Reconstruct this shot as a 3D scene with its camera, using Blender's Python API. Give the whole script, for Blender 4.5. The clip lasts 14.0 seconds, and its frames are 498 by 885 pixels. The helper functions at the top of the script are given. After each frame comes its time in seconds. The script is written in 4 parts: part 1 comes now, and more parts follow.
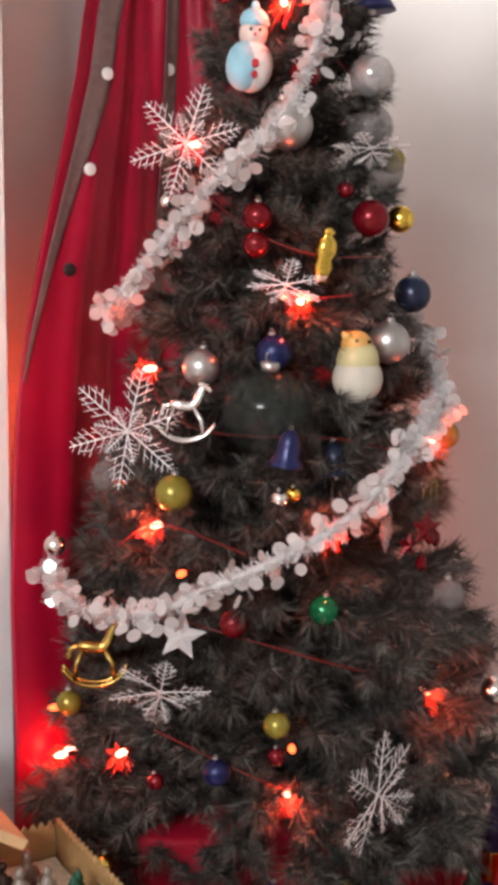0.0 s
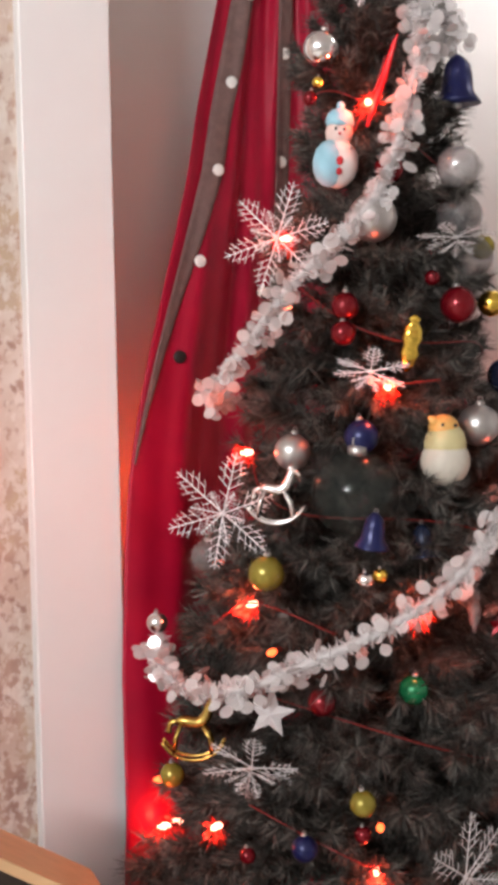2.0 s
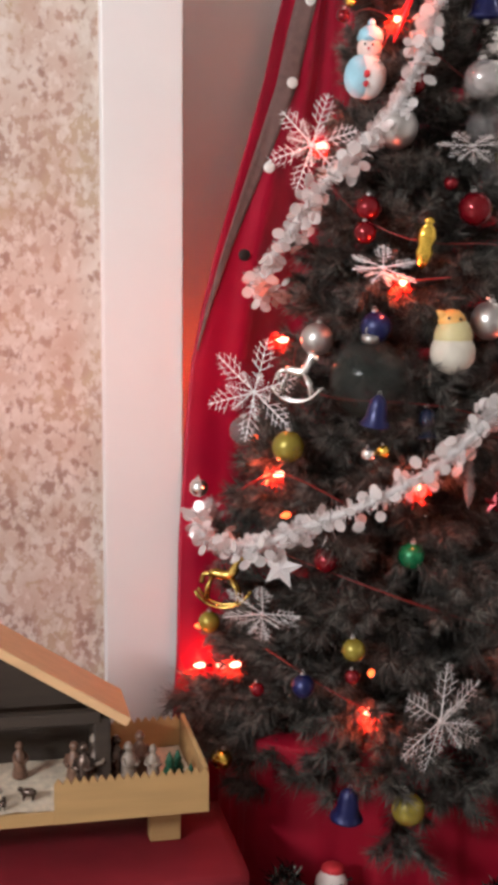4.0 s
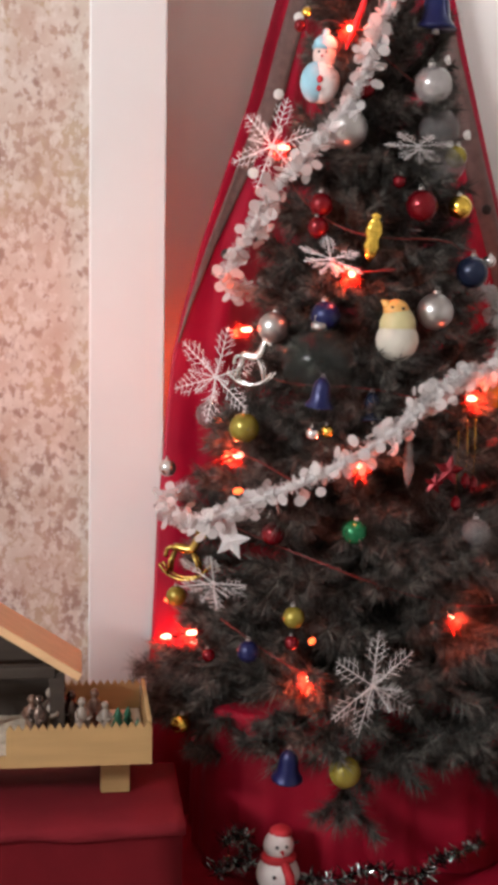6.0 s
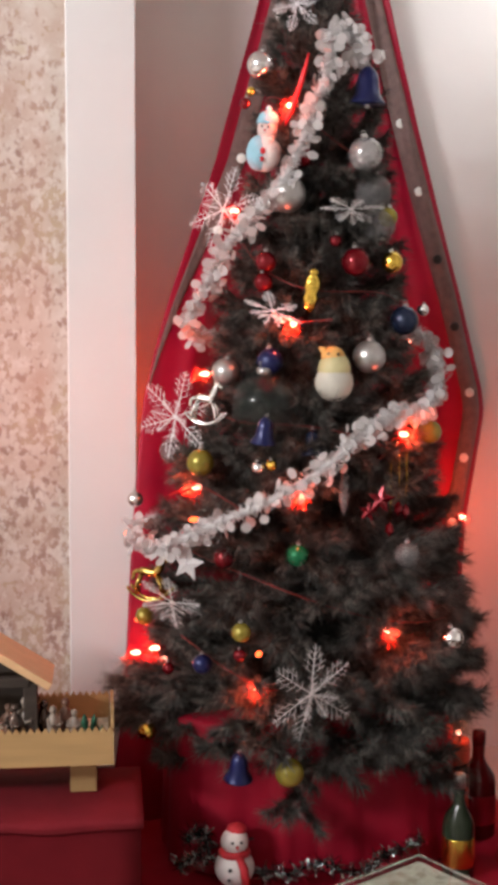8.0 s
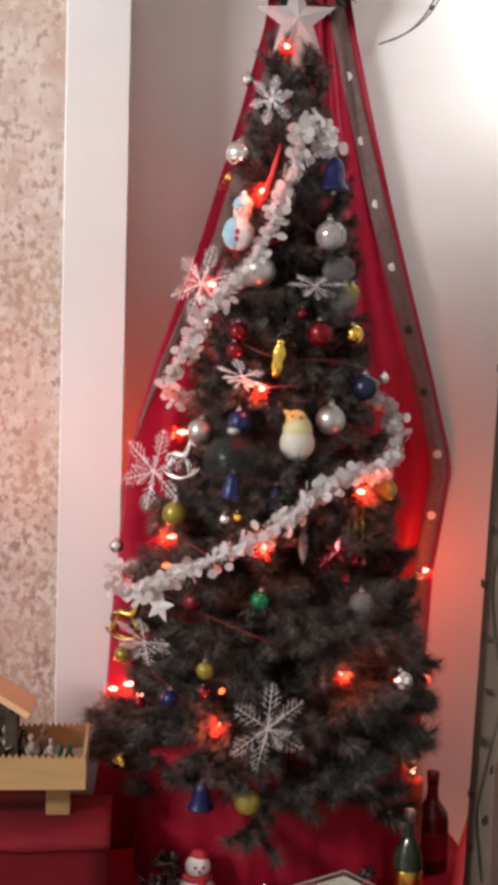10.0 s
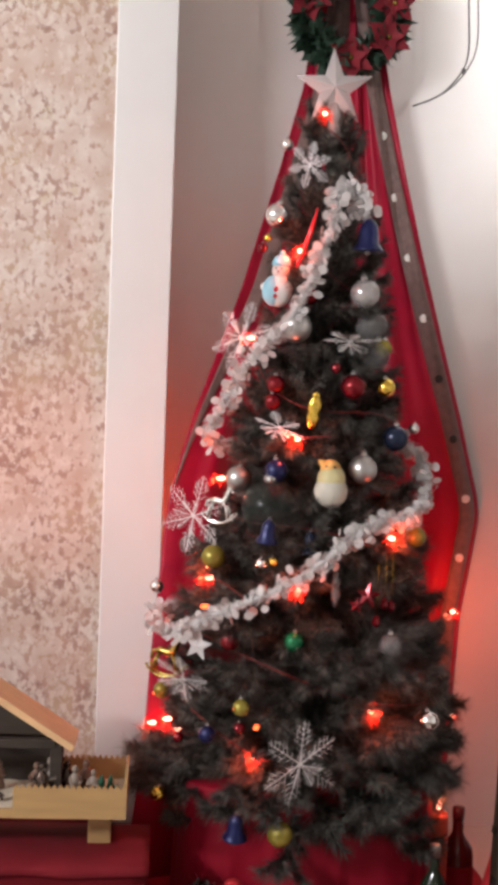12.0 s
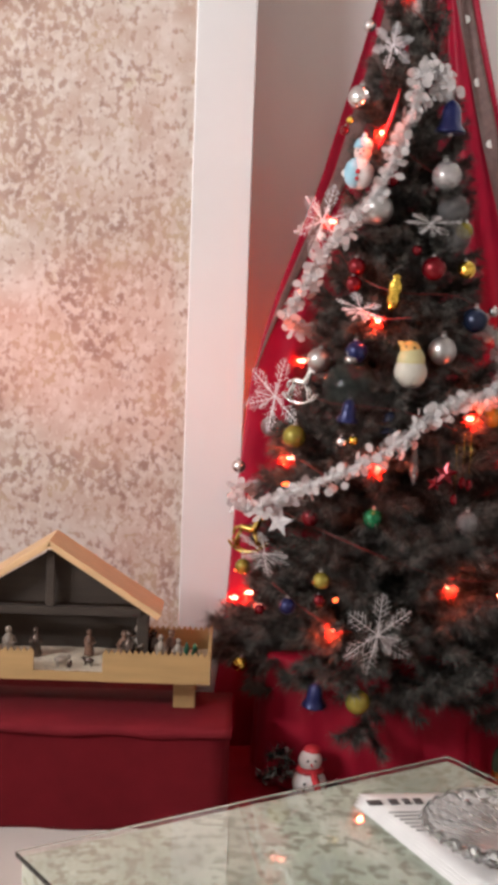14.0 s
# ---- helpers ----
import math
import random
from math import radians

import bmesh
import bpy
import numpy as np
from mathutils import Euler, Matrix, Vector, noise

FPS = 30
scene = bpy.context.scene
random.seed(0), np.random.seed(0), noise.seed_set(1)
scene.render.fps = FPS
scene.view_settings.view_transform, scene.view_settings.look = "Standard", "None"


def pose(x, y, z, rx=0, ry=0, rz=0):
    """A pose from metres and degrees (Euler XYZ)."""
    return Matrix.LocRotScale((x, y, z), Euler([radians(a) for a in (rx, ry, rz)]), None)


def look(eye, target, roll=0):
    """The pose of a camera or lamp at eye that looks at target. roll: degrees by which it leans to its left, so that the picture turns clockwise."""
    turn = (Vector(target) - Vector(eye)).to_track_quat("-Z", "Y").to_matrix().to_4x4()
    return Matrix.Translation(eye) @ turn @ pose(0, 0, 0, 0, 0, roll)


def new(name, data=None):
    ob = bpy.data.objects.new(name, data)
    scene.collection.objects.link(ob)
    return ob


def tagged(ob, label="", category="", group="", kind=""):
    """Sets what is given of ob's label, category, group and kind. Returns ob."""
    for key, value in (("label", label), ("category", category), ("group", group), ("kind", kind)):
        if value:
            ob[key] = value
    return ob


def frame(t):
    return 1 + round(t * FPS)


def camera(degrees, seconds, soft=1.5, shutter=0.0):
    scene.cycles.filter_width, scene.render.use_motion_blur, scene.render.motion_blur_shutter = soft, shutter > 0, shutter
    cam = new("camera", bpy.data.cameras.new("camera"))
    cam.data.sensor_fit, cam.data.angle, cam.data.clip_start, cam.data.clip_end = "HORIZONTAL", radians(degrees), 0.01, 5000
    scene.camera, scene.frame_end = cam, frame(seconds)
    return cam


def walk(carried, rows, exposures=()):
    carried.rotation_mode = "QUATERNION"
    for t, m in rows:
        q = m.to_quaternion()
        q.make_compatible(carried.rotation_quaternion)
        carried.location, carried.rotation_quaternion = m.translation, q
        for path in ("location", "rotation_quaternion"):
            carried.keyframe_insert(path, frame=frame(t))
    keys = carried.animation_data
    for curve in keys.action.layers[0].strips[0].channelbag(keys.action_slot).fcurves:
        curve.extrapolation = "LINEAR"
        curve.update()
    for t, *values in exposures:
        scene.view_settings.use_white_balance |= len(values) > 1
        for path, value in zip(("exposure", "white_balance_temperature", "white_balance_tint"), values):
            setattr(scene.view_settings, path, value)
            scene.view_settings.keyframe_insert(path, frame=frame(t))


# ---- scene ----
cam = camera(22.0, 14.0, soft=5.0)
PATH = [
    (0, (-0.267, -0.304, 1.222), (0.718, 1.411, 0.928), 0.6),
    (0.5, (-0.338, -0.342, 1.22), (0.59, 1.411, 0.961), 0.5),
    (1, (-0.353, -0.366, 1.239), (0.511, 1.425, 1.025), -0.1),
    (1.5, (-0.264, -0.373, 1.255), (0.526, 1.456, 1.074), -0.6),
    (2, (-0.182, -0.407, 1.255), (0.553, 1.443, 1.06), -0.8),
    (2.5, (-0.155, -0.5, 1.233), (0.472, 1.383, 0.989), -0.9),
    (3, (-0.106, -0.556, 1.224), (0.467, 1.334, 0.911), -0.5),
    (3.2, (-0.085, -0.581, 1.228), (0.456, 1.318, 0.911), -0.3),
    (5.3, (0.097, -0.829, 1.179), (0.432, 1.121, 0.883), 1.35),
    (5.5, (0.113, -0.838, 1.167), (0.444, 1.115, 0.889), 1.40),
    (6, (0.188, -0.867, 1.157), (0.464, 1.096, 0.896), 1.05),
    (6.5, (0.194, -0.921, 1.160), (0.434, 1.050, 0.922), 0.50),
    (7, (0.191, -0.994, 1.174), (0.398, 0.980, 0.932), 0.10),
    (7.5, (0.217, -1.054, 1.185), (0.441, 0.922, 0.971), 0.10),
    (8, (0.299, -1.109, 1.188), (0.520, 0.867, 0.978), 0.35),
    (8.2, (0.321, -1.115, 1.185), (0.511, 0.865, 0.971), 0.35),
    (10.3, (0.377, -1.351, 1.224), (0.554, 0.639, 1.104), 1.8),
    (10.5, (0.375, -1.363, 1.237), (0.54, 0.626, 1.104), 2.0),
    (11, (0.397, -1.396, 1.25), (0.519, 0.598, 1.149), 2.2),
    (11.5, (0.3995, -1.417, 1.256), (0.517, 0.577, 1.163), 2.3),
    (12, (0.354, -1.445, 1.262), (0.489, 0.549, 1.174), 2.1),
    (12.5, (0.336, -1.479, 1.263), (0.514, 0.512, 1.158), 2.0),
    (13, (0.327, -1.498, 1.261), (0.521, 0.489, 1.125), 2.0),
    (13.5, (0.329, -1.498, 1.24), (0.463, 0.49, 1.063), 2.2),
    (14, (0.338, -1.506, 1.202), (0.363, 0.481, 0.973), 2.1),
]
walk(cam, [(t, look(eye, target, roll)) for t, eye, target, roll in PATH])

# ---- world and light ----
world = bpy.data.worlds.new("room_dark")
world.use_nodes = True
world.node_tree.nodes["Background"].inputs[0].default_value = (0.02, 0.018, 0.018, 1)
world.node_tree.nodes["Background"].inputs[1].default_value = 0.3
scene.world = world
scene.view_settings.exposure = 0.06


def lamp(name, kind, m, watts, colour, **more):
    d = bpy.data.lights.new(name, kind)
    d.energy, d.color = watts, colour
    if "size" in more:
        d.shape, d.size, d.size_y = "RECTANGLE", more["size"][0], more["size"][1]
    if "radius" in more:
        d.shadow_soft_size = more["radius"]
    if "spot" in more:
        d.spot_size, d.spot_blend = radians(more["spot"]), 1.0
    ob = new(name, d)
    ob.matrix_world = m
    return ob


lamp("tube_light_glow", "AREA", look((-2.65, -1.65, 2.35), (1.0, 1.8, 2.0)), 107, (0.98, 0.975, 1.0), size=(1.2, 0.12))
# Added fill spot with no known fixture; brightens the upper right back wall.
lamp("upper_wall_fill_glow", "SPOT", look((1.9, 0.85, 2.55), (0.97, 1.8, 2.30)), 200, (1.0, 0.97, 0.96), radius=0.15, spot=84)
# Unseen stand-in for whatever casts the red patch on the wallpaper.
lamp("unseen_red_light_glow", "SPOT", look((-0.75, 0.9, 1.15), (-0.03, 1.53, 1.06)), 14.0, (1.0, 0.12, 0.06), radius=0.03, spot=34)

# ---- materials ----


def nodes_of(name):
    m = bpy.data.materials.new(name)
    m.use_nodes = True
    nt = m.node_tree
    return m, nt, nt.nodes["Principled BSDF"]


def link_noise(nt, scale, detail=4.0, stretch=(1, 1, 1), space="Object"):
    co, mp, nz = (nt.nodes.new(k) for k in ("ShaderNodeTexCoord", "ShaderNodeMapping", "ShaderNodeTexNoise"))
    mp.inputs["Scale"].default_value = stretch
    nz.inputs["Scale"].default_value, nz.inputs["Detail"].default_value = scale, detail
    nt.links.new(co.outputs[space], mp.inputs[0])
    nt.links.new(mp.outputs[0], nz.inputs["Vector"])
    return nz


def ramp(nt, src, stops):
    r = nt.nodes.new("ShaderNodeValToRGB")
    while len(r.color_ramp.elements) < len(stops):
        r.color_ramp.elements.new(0.5)
    for e, (p, c) in zip(r.color_ramp.elements, stops):
        e.position, e.color = p, (*c, 1)
    nt.links.new(src, r.inputs[0])
    return r


def mix(nt, fac, a, b, how="MIX"):
    n = nt.nodes.new("ShaderNodeMix")
    n.data_type, n.blend_type = "RGBA", how
    for sock, v in ((n.inputs[0], fac), (n.inputs[6], a), (n.inputs[7], b)):
        if hasattr(v, "links"):
            nt.links.new(v, sock)
        else:
            sock.default_value = v if isinstance(v, float) else (*v, 1)
    return n.outputs[2]


def mat(name, colour, rough=0.6, metal=0.0, vary=0.25, scale=30.0, bump=0.0, bump_scale=200.0, stretch=(1, 1, 1), **more):
    """A surface with two scales of variation and a fine relief."""
    m, nt, b = nodes_of(name)
    dark = tuple(c * (1 - vary) for c in colour)
    light = tuple(min(1, c * (1 + vary)) for c in colour)
    a = ramp(nt, link_noise(nt, scale, 5, stretch).outputs[0], [(0.3, dark), (0.7, light)])
    c = link_noise(nt, scale * 0.17, 3, stretch)
    col = mix(nt, 0.35, a.outputs[0], mix(nt, c.outputs[0], dark, light))
    nt.links.new(col, b.inputs["Base Color"])
    b.inputs["Roughness"].default_value, b.inputs["Metallic"].default_value = rough, metal
    if bump:
        bp = nt.nodes.new("ShaderNodeBump")
        bp.inputs["Strength"].default_value, bp.inputs["Distance"].default_value = bump, 0.002
        nt.links.new(link_noise(nt, bump_scale, 4, stretch).outputs[0], bp.inputs["Height"])
        nt.links.new(bp.outputs[0], b.inputs["Normal"])
    for key, value in more.items():
        b.inputs[key.replace("_", " ")].default_value = value
    return m


def glow(name, colour, strength):
    m, nt, b = nodes_of(name)
    b.inputs["Base Color"].default_value = (*colour, 1)
    b.inputs["Emission Color"].default_value = (*colour, 1)
    b.inputs["Emission Strength"].default_value = strength
    return m


def wallpaper_material():
    m, nt, b = nodes_of("mottled_wallpaper")
    base = ramp(nt, link_noise(nt, 11, 6).outputs[0], [(0.30, (0.50, 0.35, 0.28)), (0.47, (0.58, 0.47, 0.40)), (0.62, (0.66, 0.58, 0.52)), (0.75, (0.55, 0.455, 0.32))])
    fleck = link_noise(nt, 58, 6, (1, 1, 0.8))
    broad = link_noise(nt, 5.5, 4)
    add = nt.nodes.new("ShaderNodeMath")
    add.operation = "MULTIPLY_ADD"
    nt.links.new(broad.outputs[0], add.inputs[0])
    add.inputs[1].default_value = 0.55
    nt.links.new(fleck.outputs[0], add.inputs[2])
    f = ramp(nt, add.outputs[0], [(0.75, (0, 0, 0)), (0.86, (0.8, 0.8, 0.8))])
    tone = ramp(nt, link_noise(nt, 14, 3).outputs[0], [(0.35, (0.28, 0.14, 0.10)), (0.50, (0.40, 0.24, 0.175)), (0.65, (0.46, 0.32, 0.20))])
    col = mix(nt, f.outputs[0], base.outputs[0], tone.outputs[0])
    pale = ramp(nt, link_noise(nt, 70, 5, (1, 1, 0.8)).outputs[0], [(0.55, (0, 0, 0)), (0.65, (0.65, 0.65, 0.65))])
    nt.links.new(mix(nt, pale.outputs[0], col, (0.70, 0.63, 0.575)), b.inputs["Base Color"])
    b.inputs["Roughness"].default_value = 0.55
    bp = nt.nodes.new("ShaderNodeBump")
    bp.inputs["Strength"].default_value, bp.inputs["Distance"].default_value = 0.4, 0.002
    nt.links.new(fleck.outputs[0], bp.inputs["Height"])
    nt.links.new(bp.outputs[0], b.inputs["Normal"])
    return m


def glass_material(name, colour=(1, 1, 1), rough=0.0):
    m, nt, b = nodes_of(name)
    b.inputs["Base Color"].default_value = (*colour, 1)
    b.inputs["Roughness"].default_value = rough
    b.inputs["Transmission Weight"].default_value = 1.0
    return m


def sheer(name, colour, clear, rough=0.4, metal=0.0):
    """Thin film or sheer fabric: a share of the light goes straight through."""
    m, nt, b = nodes_of(name)
    b.inputs["Base Color"].default_value, b.inputs["Roughness"].default_value = (*colour, 1), rough
    b.inputs["Metallic"].default_value = metal
    tr, mx = nt.nodes.new("ShaderNodeBsdfTransparent"), nt.nodes.new("ShaderNodeMixShader")
    mx.inputs[0].default_value = clear
    nt.links.new(b.outputs[0], mx.inputs[1])
    nt.links.new(tr.outputs[0], mx.inputs[2])
    nt.links.new(mx.outputs[0], nt.nodes["Material Output"].inputs[0])
    return m


WALLPAPER = wallpaper_material()
PAINT = mat("white_wall_paint", (0.86, 0.83, 0.81), 0.6, vary=0.03, scale=6, bump=0.15, bump_scale=120)
TRIM = mat("white_gloss_paint", (0.75, 0.75, 0.74), 0.4, vary=0.03, scale=5, bump=0.08, bump_scale=60)
CEILING = mat("ceiling_paint", (0.82, 0.81, 0.79), 0.8, vary=0.03, scale=4)
TILE = mat("pale_floor_tile", (0.66, 0.61, 0.56), 0.25, vary=0.08, scale=5, bump=0.05, bump_scale=40)
RED_CLOTH = mat("red_satin_cloth", (0.36, 0.004, 0.030), 0.45, vary=0.18, scale=14, bump=0.25, bump_scale=500, Specular_IOR_Level=0.25)
# The red satin darkened for shade under the tree; reused on a bottle label.
SHADED_SATIN = mat("shade_darkened_satin", (0.29, 0.004, 0.020), 0.6, vary=0.2, scale=14, bump=0.25, bump_scale=500, Specular_IOR_Level=0.2)
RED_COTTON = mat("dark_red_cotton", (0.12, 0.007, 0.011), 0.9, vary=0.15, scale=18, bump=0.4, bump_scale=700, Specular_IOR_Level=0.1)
BORDER = mat("grey_brown_woven_border", (0.17, 0.10, 0.09), 0.6, vary=0.3, scale=60, bump=0.4, bump_scale=500)
DISC = mat("white_mirror_disc", (0.85, 0.84, 0.80), 0.25, vary=0.06, scale=40)
PLY = mat("pale_plywood", (0.40, 0.245, 0.10), 0.6, vary=0.16, scale=22, bump=0.2, bump_scale=90, stretch=(0.25, 3, 3))
PLY_DARK = mat("dark_wood", (0.042, 0.029, 0.021), 0.8, vary=0.3, scale=25, bump=0.3, bump_scale=90, stretch=(0.3, 3, 3))
NEEDLE = mat("dark_green_needles", (0.039, 0.037, 0.032), 0.65, vary=0.6, scale=16)
NEEDLE_PALE = mat("greyed_needle_tips", (0.140, 0.130, 0.116), 0.6, vary=0.4, scale=20)
BARK = mat("brown_wire_stem", (0.05, 0.032, 0.022), 0.8, vary=0.3, scale=60)
BULB_CORE = glow("hot_red_bulb", (1.0, 0.36, 0.24), 7)
BULB_DIM = glow("dim_orange_bulb", (1.0, 0.12, 0.03), 3.5)
CABLE = mat("dark_red_cable", (0.16, 0.012, 0.012), 0.35, vary=0.2, scale=50)
SEQUIN = sheer("pearly_white_sequin", (0.74, 0.71, 0.70), 0.52, 0.12)
TINSEL = sheer("white_tinsel_core", (0.70, 0.68, 0.68), 0.28, 0.3)
SILVER = mat("silver_gloss", (0.78, 0.78, 0.78), 0.16, 1.0, vary=0.06, scale=20)
SILVER_MATT = mat("satin_silver", (0.46, 0.45, 0.44), 0.32, 0.85, vary=0.08, scale=25)
GOLD = mat("yellow_gold_gloss", (0.80, 0.56, 0.10), 0.2, 1.0, vary=0.1, scale=25)
OLD_GOLD = mat("dim_yellow_gold", (0.50, 0.36, 0.10), 0.25, 1.0, vary=0.25, scale=60)
YELLOW = mat("yellow_gloss", (0.27, 0.22, 0.035), 0.25, 0.4, vary=0.12, scale=25)
RED_BALL = mat("red_gloss_ball", (0.17, 0.004, 0.010), 0.18, 0.5, vary=0.1, scale=25)
BLUE_BALL = mat("blue_gloss_ball", (0.008, 0.012, 0.075), 0.3, 0.3, vary=0.15, scale=25)
NAVY_BALL = mat("navy_gloss_ball", (0.016, 0.024, 0.055), 0.25, 0.4, vary=0.15, scale=25)
GREEN_BALL = mat("green_gloss_ball", (0.008, 0.16, 0.06), 0.18, 0.4, vary=0.12, scale=25)
CLEAR_BALL = sheer("clear_grey_plastic", (0.24, 0.23, 0.23), 0.55, 0.06)
CRACKLE_BALL = sheer("crackled_silver_plastic", (0.62, 0.60, 0.60), 0.40, 0.15, 0.5)
SMOKE_BALL = sheer("smoky_green_plastic", (0.035, 0.045, 0.04), 0.68, 0.1)
FROST_CLEAR = sheer("clear_frosted_plastic", (0.80, 0.78, 0.78), 0.45, 0.3)
FROST = sheer("frosted_clear_plastic", (0.92, 0.93, 0.96), 0.18, 0.25)
RED_SPRAY = sheer("red_clear_fibre", (0.95, 0.06, 0.035), 0.30, 0.25)
STAR_PLASTIC = sheer("clear_star_plastic", (0.70, 0.68, 0.68), 0.55, 0.08)

# ---- mesh helpers ----


def bm_new():
    return bmesh.new()


def part(name, bm, material, parent=None, label="", smooth=True):
    """Links a bmesh as one mesh object under a thing or a part; a thing of its own where there is no parent."""
    me = bpy.data.meshes.new(name)
    bm.to_mesh(me)
    bm.free()
    return mesh_part(name, me, material, parent, label, smooth)


def mesh_part(name, me, material, parent=None, label="", smooth=True):
    for m in material if isinstance(material, (list, tuple)) else [material]:
        me.materials.append(m)
    if smooth:
        me.polygons.foreach_set("use_smooth", [True] * len(me.polygons))
    ob = new(name, me)
    if parent is not None:
        ob.parent = parent
    if label:
        ob["label"] = label
    return ob


def raw(name, verts, faces):
    me = bpy.data.meshes.new(name)
    me.from_pydata([tuple(v) for v in verts], [], [tuple(f) for f in faces])
    me.update()
    return me


def thing(name, m, label, category, group="", kind=""):
    ob = new(name)
    ob.empty_display_size = 0.03
    ob.matrix_world = m
    return tagged(ob, label, category, group, kind)


def box(bm, lo, hi, bevel=0.0):
    c = [(a + b) / 2 for a, b in zip(lo, hi)]
    s = [b - a for a, b in zip(lo, hi)]
    r = bmesh.ops.create_cube(bm, size=1, matrix=Matrix.Translation(c) @ Matrix.Diagonal((*s, 1)))
    if bevel:
        es = list({e for v in r["verts"] for e in v.link_edges})
        bmesh.ops.bevel(bm, geom=es, offset=bevel, segments=2, affect="EDGES", profile=0.5)
    return bm


def block(name, lo, hi, material, parent=None, bevel=0.0, label=""):
    return part(name, box(bm_new(), lo, hi, bevel), material, parent, label, smooth=False)


def lathe(bm, profile, seg=24, m=None, ripple=0.0):
    """Turns (radius, height) pairs round z. ripple: depth of the flutes."""
    rings = []
    for r, z in profile:
        ring = []
        for i in range(seg):
            a = 2 * math.pi * i / seg
            rr = r * (1 + ripple * math.cos(a * seg / 4))
            ring.append(bm.verts.new((rr * math.cos(a), rr * math.sin(a), z)))
        rings.append(ring)
    for a, b in zip(rings, rings[1:]):
        for i in range(seg):
            bm.faces.new((a[i], a[(i + 1) % seg], b[(i + 1) % seg], b[i]))
    bm.faces.new(rings[0][::-1])
    bm.faces.new(rings[-1])
    if m is not None:
        bm.transform(m)
    bmesh.ops.recalc_face_normals(bm, faces=bm.faces)
    return bm


def tube(bm, points, radius, seg=8, taper=None):
    """A round bar along points."""
    pts = [Vector(p) for p in points]
    rings, up = [], Vector((0.13, 0.31, 0.94))
    for i, p in enumerate(pts):
        d = (pts[min(i + 1, len(pts) - 1)] - pts[max(i - 1, 0)]).normalized()
        u = d.cross(up)
        u = (u if u.length > 1e-3 else d.cross(Vector((1, 0, 0)))).normalized()
        w = d.cross(u)
        r = radius * (taper[i] if taper else 1)
        r = float(r)
        rings.append([bm.verts.new(p + r * (math.cos(2 * math.pi * k / seg) * u + math.sin(2 * math.pi * k / seg) * w)) for k in range(seg)])
    for a, b in zip(rings, rings[1:]):
        for k in range(seg):
            bm.faces.new((a[k], a[(k + 1) % seg], b[(k + 1) % seg], b[k]))
    bm.faces.new(rings[0][::-1])
    bm.faces.new(rings[-1])
    return bm


def spline(points, n):
    """n points along a smooth line through the given ones."""
    P = np.array(points, float)
    seg = np.linspace(0, len(P) - 1, n)
    out = []
    for s in seg:
        i = min(int(s), len(P) - 2)
        f = s - i
        p0, p1, p2, p3 = P[max(i - 1, 0)], P[i], P[i + 1], P[min(i + 2, len(P) - 1)]
        out.append(0.5 * (2 * p1 + (p2 - p0) * f + (2 * p0 - 5 * p1 + 4 * p2 - p3) * f * f + (3 * p1 - p0 - 3 * p2 + p3) * f ** 3))
    return np.array(out)


def setting(ob, label, category):
    return tagged(ob, label, category, kind="structure")


# ---- the room ----
AXIS = Vector((0.69, 1.28, 0))
BACK = 1.80       # wall behind the tree
PAPER = 1.535     # face of the papered wall
FLOOR = 0.14
setting(block("floor", (-3.2, -3.4, 0.04), (2.8, 2.0, FLOOR), TILE), "pale glossy tiled floor of the living room", "floor")
setting(block("ceiling", (-3.2, -3.4, 2.7), (2.8, 2.0, 2.8), CEILING), "plain white painted ceiling", "ceiling")
setting(block("wall_papered", (-3.2, PAPER, 0.0), (0.222, 2.0, 2.7), WALLPAPER), "cream wall with mottled brown flecked wallpaper", "wall")
setting(block("wall_back", (0.36, BACK, 0.0), (2.8, 2.0, 2.7), PAINT), "plain off-white painted wall behind the tree", "wall")
setting(block("pilaster_trim", (0.222, 1.50, 0.0), (0.36, 2.0, 2.7), TRIM, bevel=0.003), "white painted upright trim beside the wallpaper", "trim")
setting(block("wall_left", (-3.3, -3.4, 0.0), (-3.2, 2.0, 2.7), PAINT), "plain off-white painted side wall", "wall")
setting(block("wall_right", (2.8, -3.4, 0.0), (2.9, 2.0, 2.7), PAINT), "plain off-white painted side wall", "wall")
setting(block("wall_rear", (-3.2, -3.5, 0.0), (2.8, -3.4, 2.7), PAINT), "plain off-white painted rear wall", "wall")

# ---- red cloth hung behind the tree ----
CLOTH_L = [(2.30, 0.71), (2.0, 0.672), (1.8, 0.62), (1.6, 0.562), (1.5, 0.533), (1.4, 0.498), (1.2, 0.427), (1.1, 0.398), (1.0, 0.374), (0.9, 0.364), (0.7, 0.347), (0.5, 0.336), (0.36, 0.325), (0.25, 0.31), (0.142, 0.30)]
LEFT_Y = [(2.30, 1.745), (2.0, 1.745), (1.8, 1.735), (1.6, 1.69), (1.4, 1.615), (1.2, 1.55), (1.0, 1.50), (0.9, 1.492), (0.7, 1.465), (0.5, 1.42), (0.142, 1.38)]
CLOTH_R = [(2.30, 0.83), (2.0, 0.888), (1.8, 0.936), (1.6, 0.989), (1.4, 1.046), (1.2, 1.105), (1.0, 1.158), (0.95, 1.164), (0.8, 1.142), (0.7, 1.126), (0.4, 1.11), (0.142, 1.10)]


def along(pairs, z):
    zs = [p[0] for p in pairs][::-1]
    return float(np.interp(z, zs, [p[1] for p in pairs][::-1]))


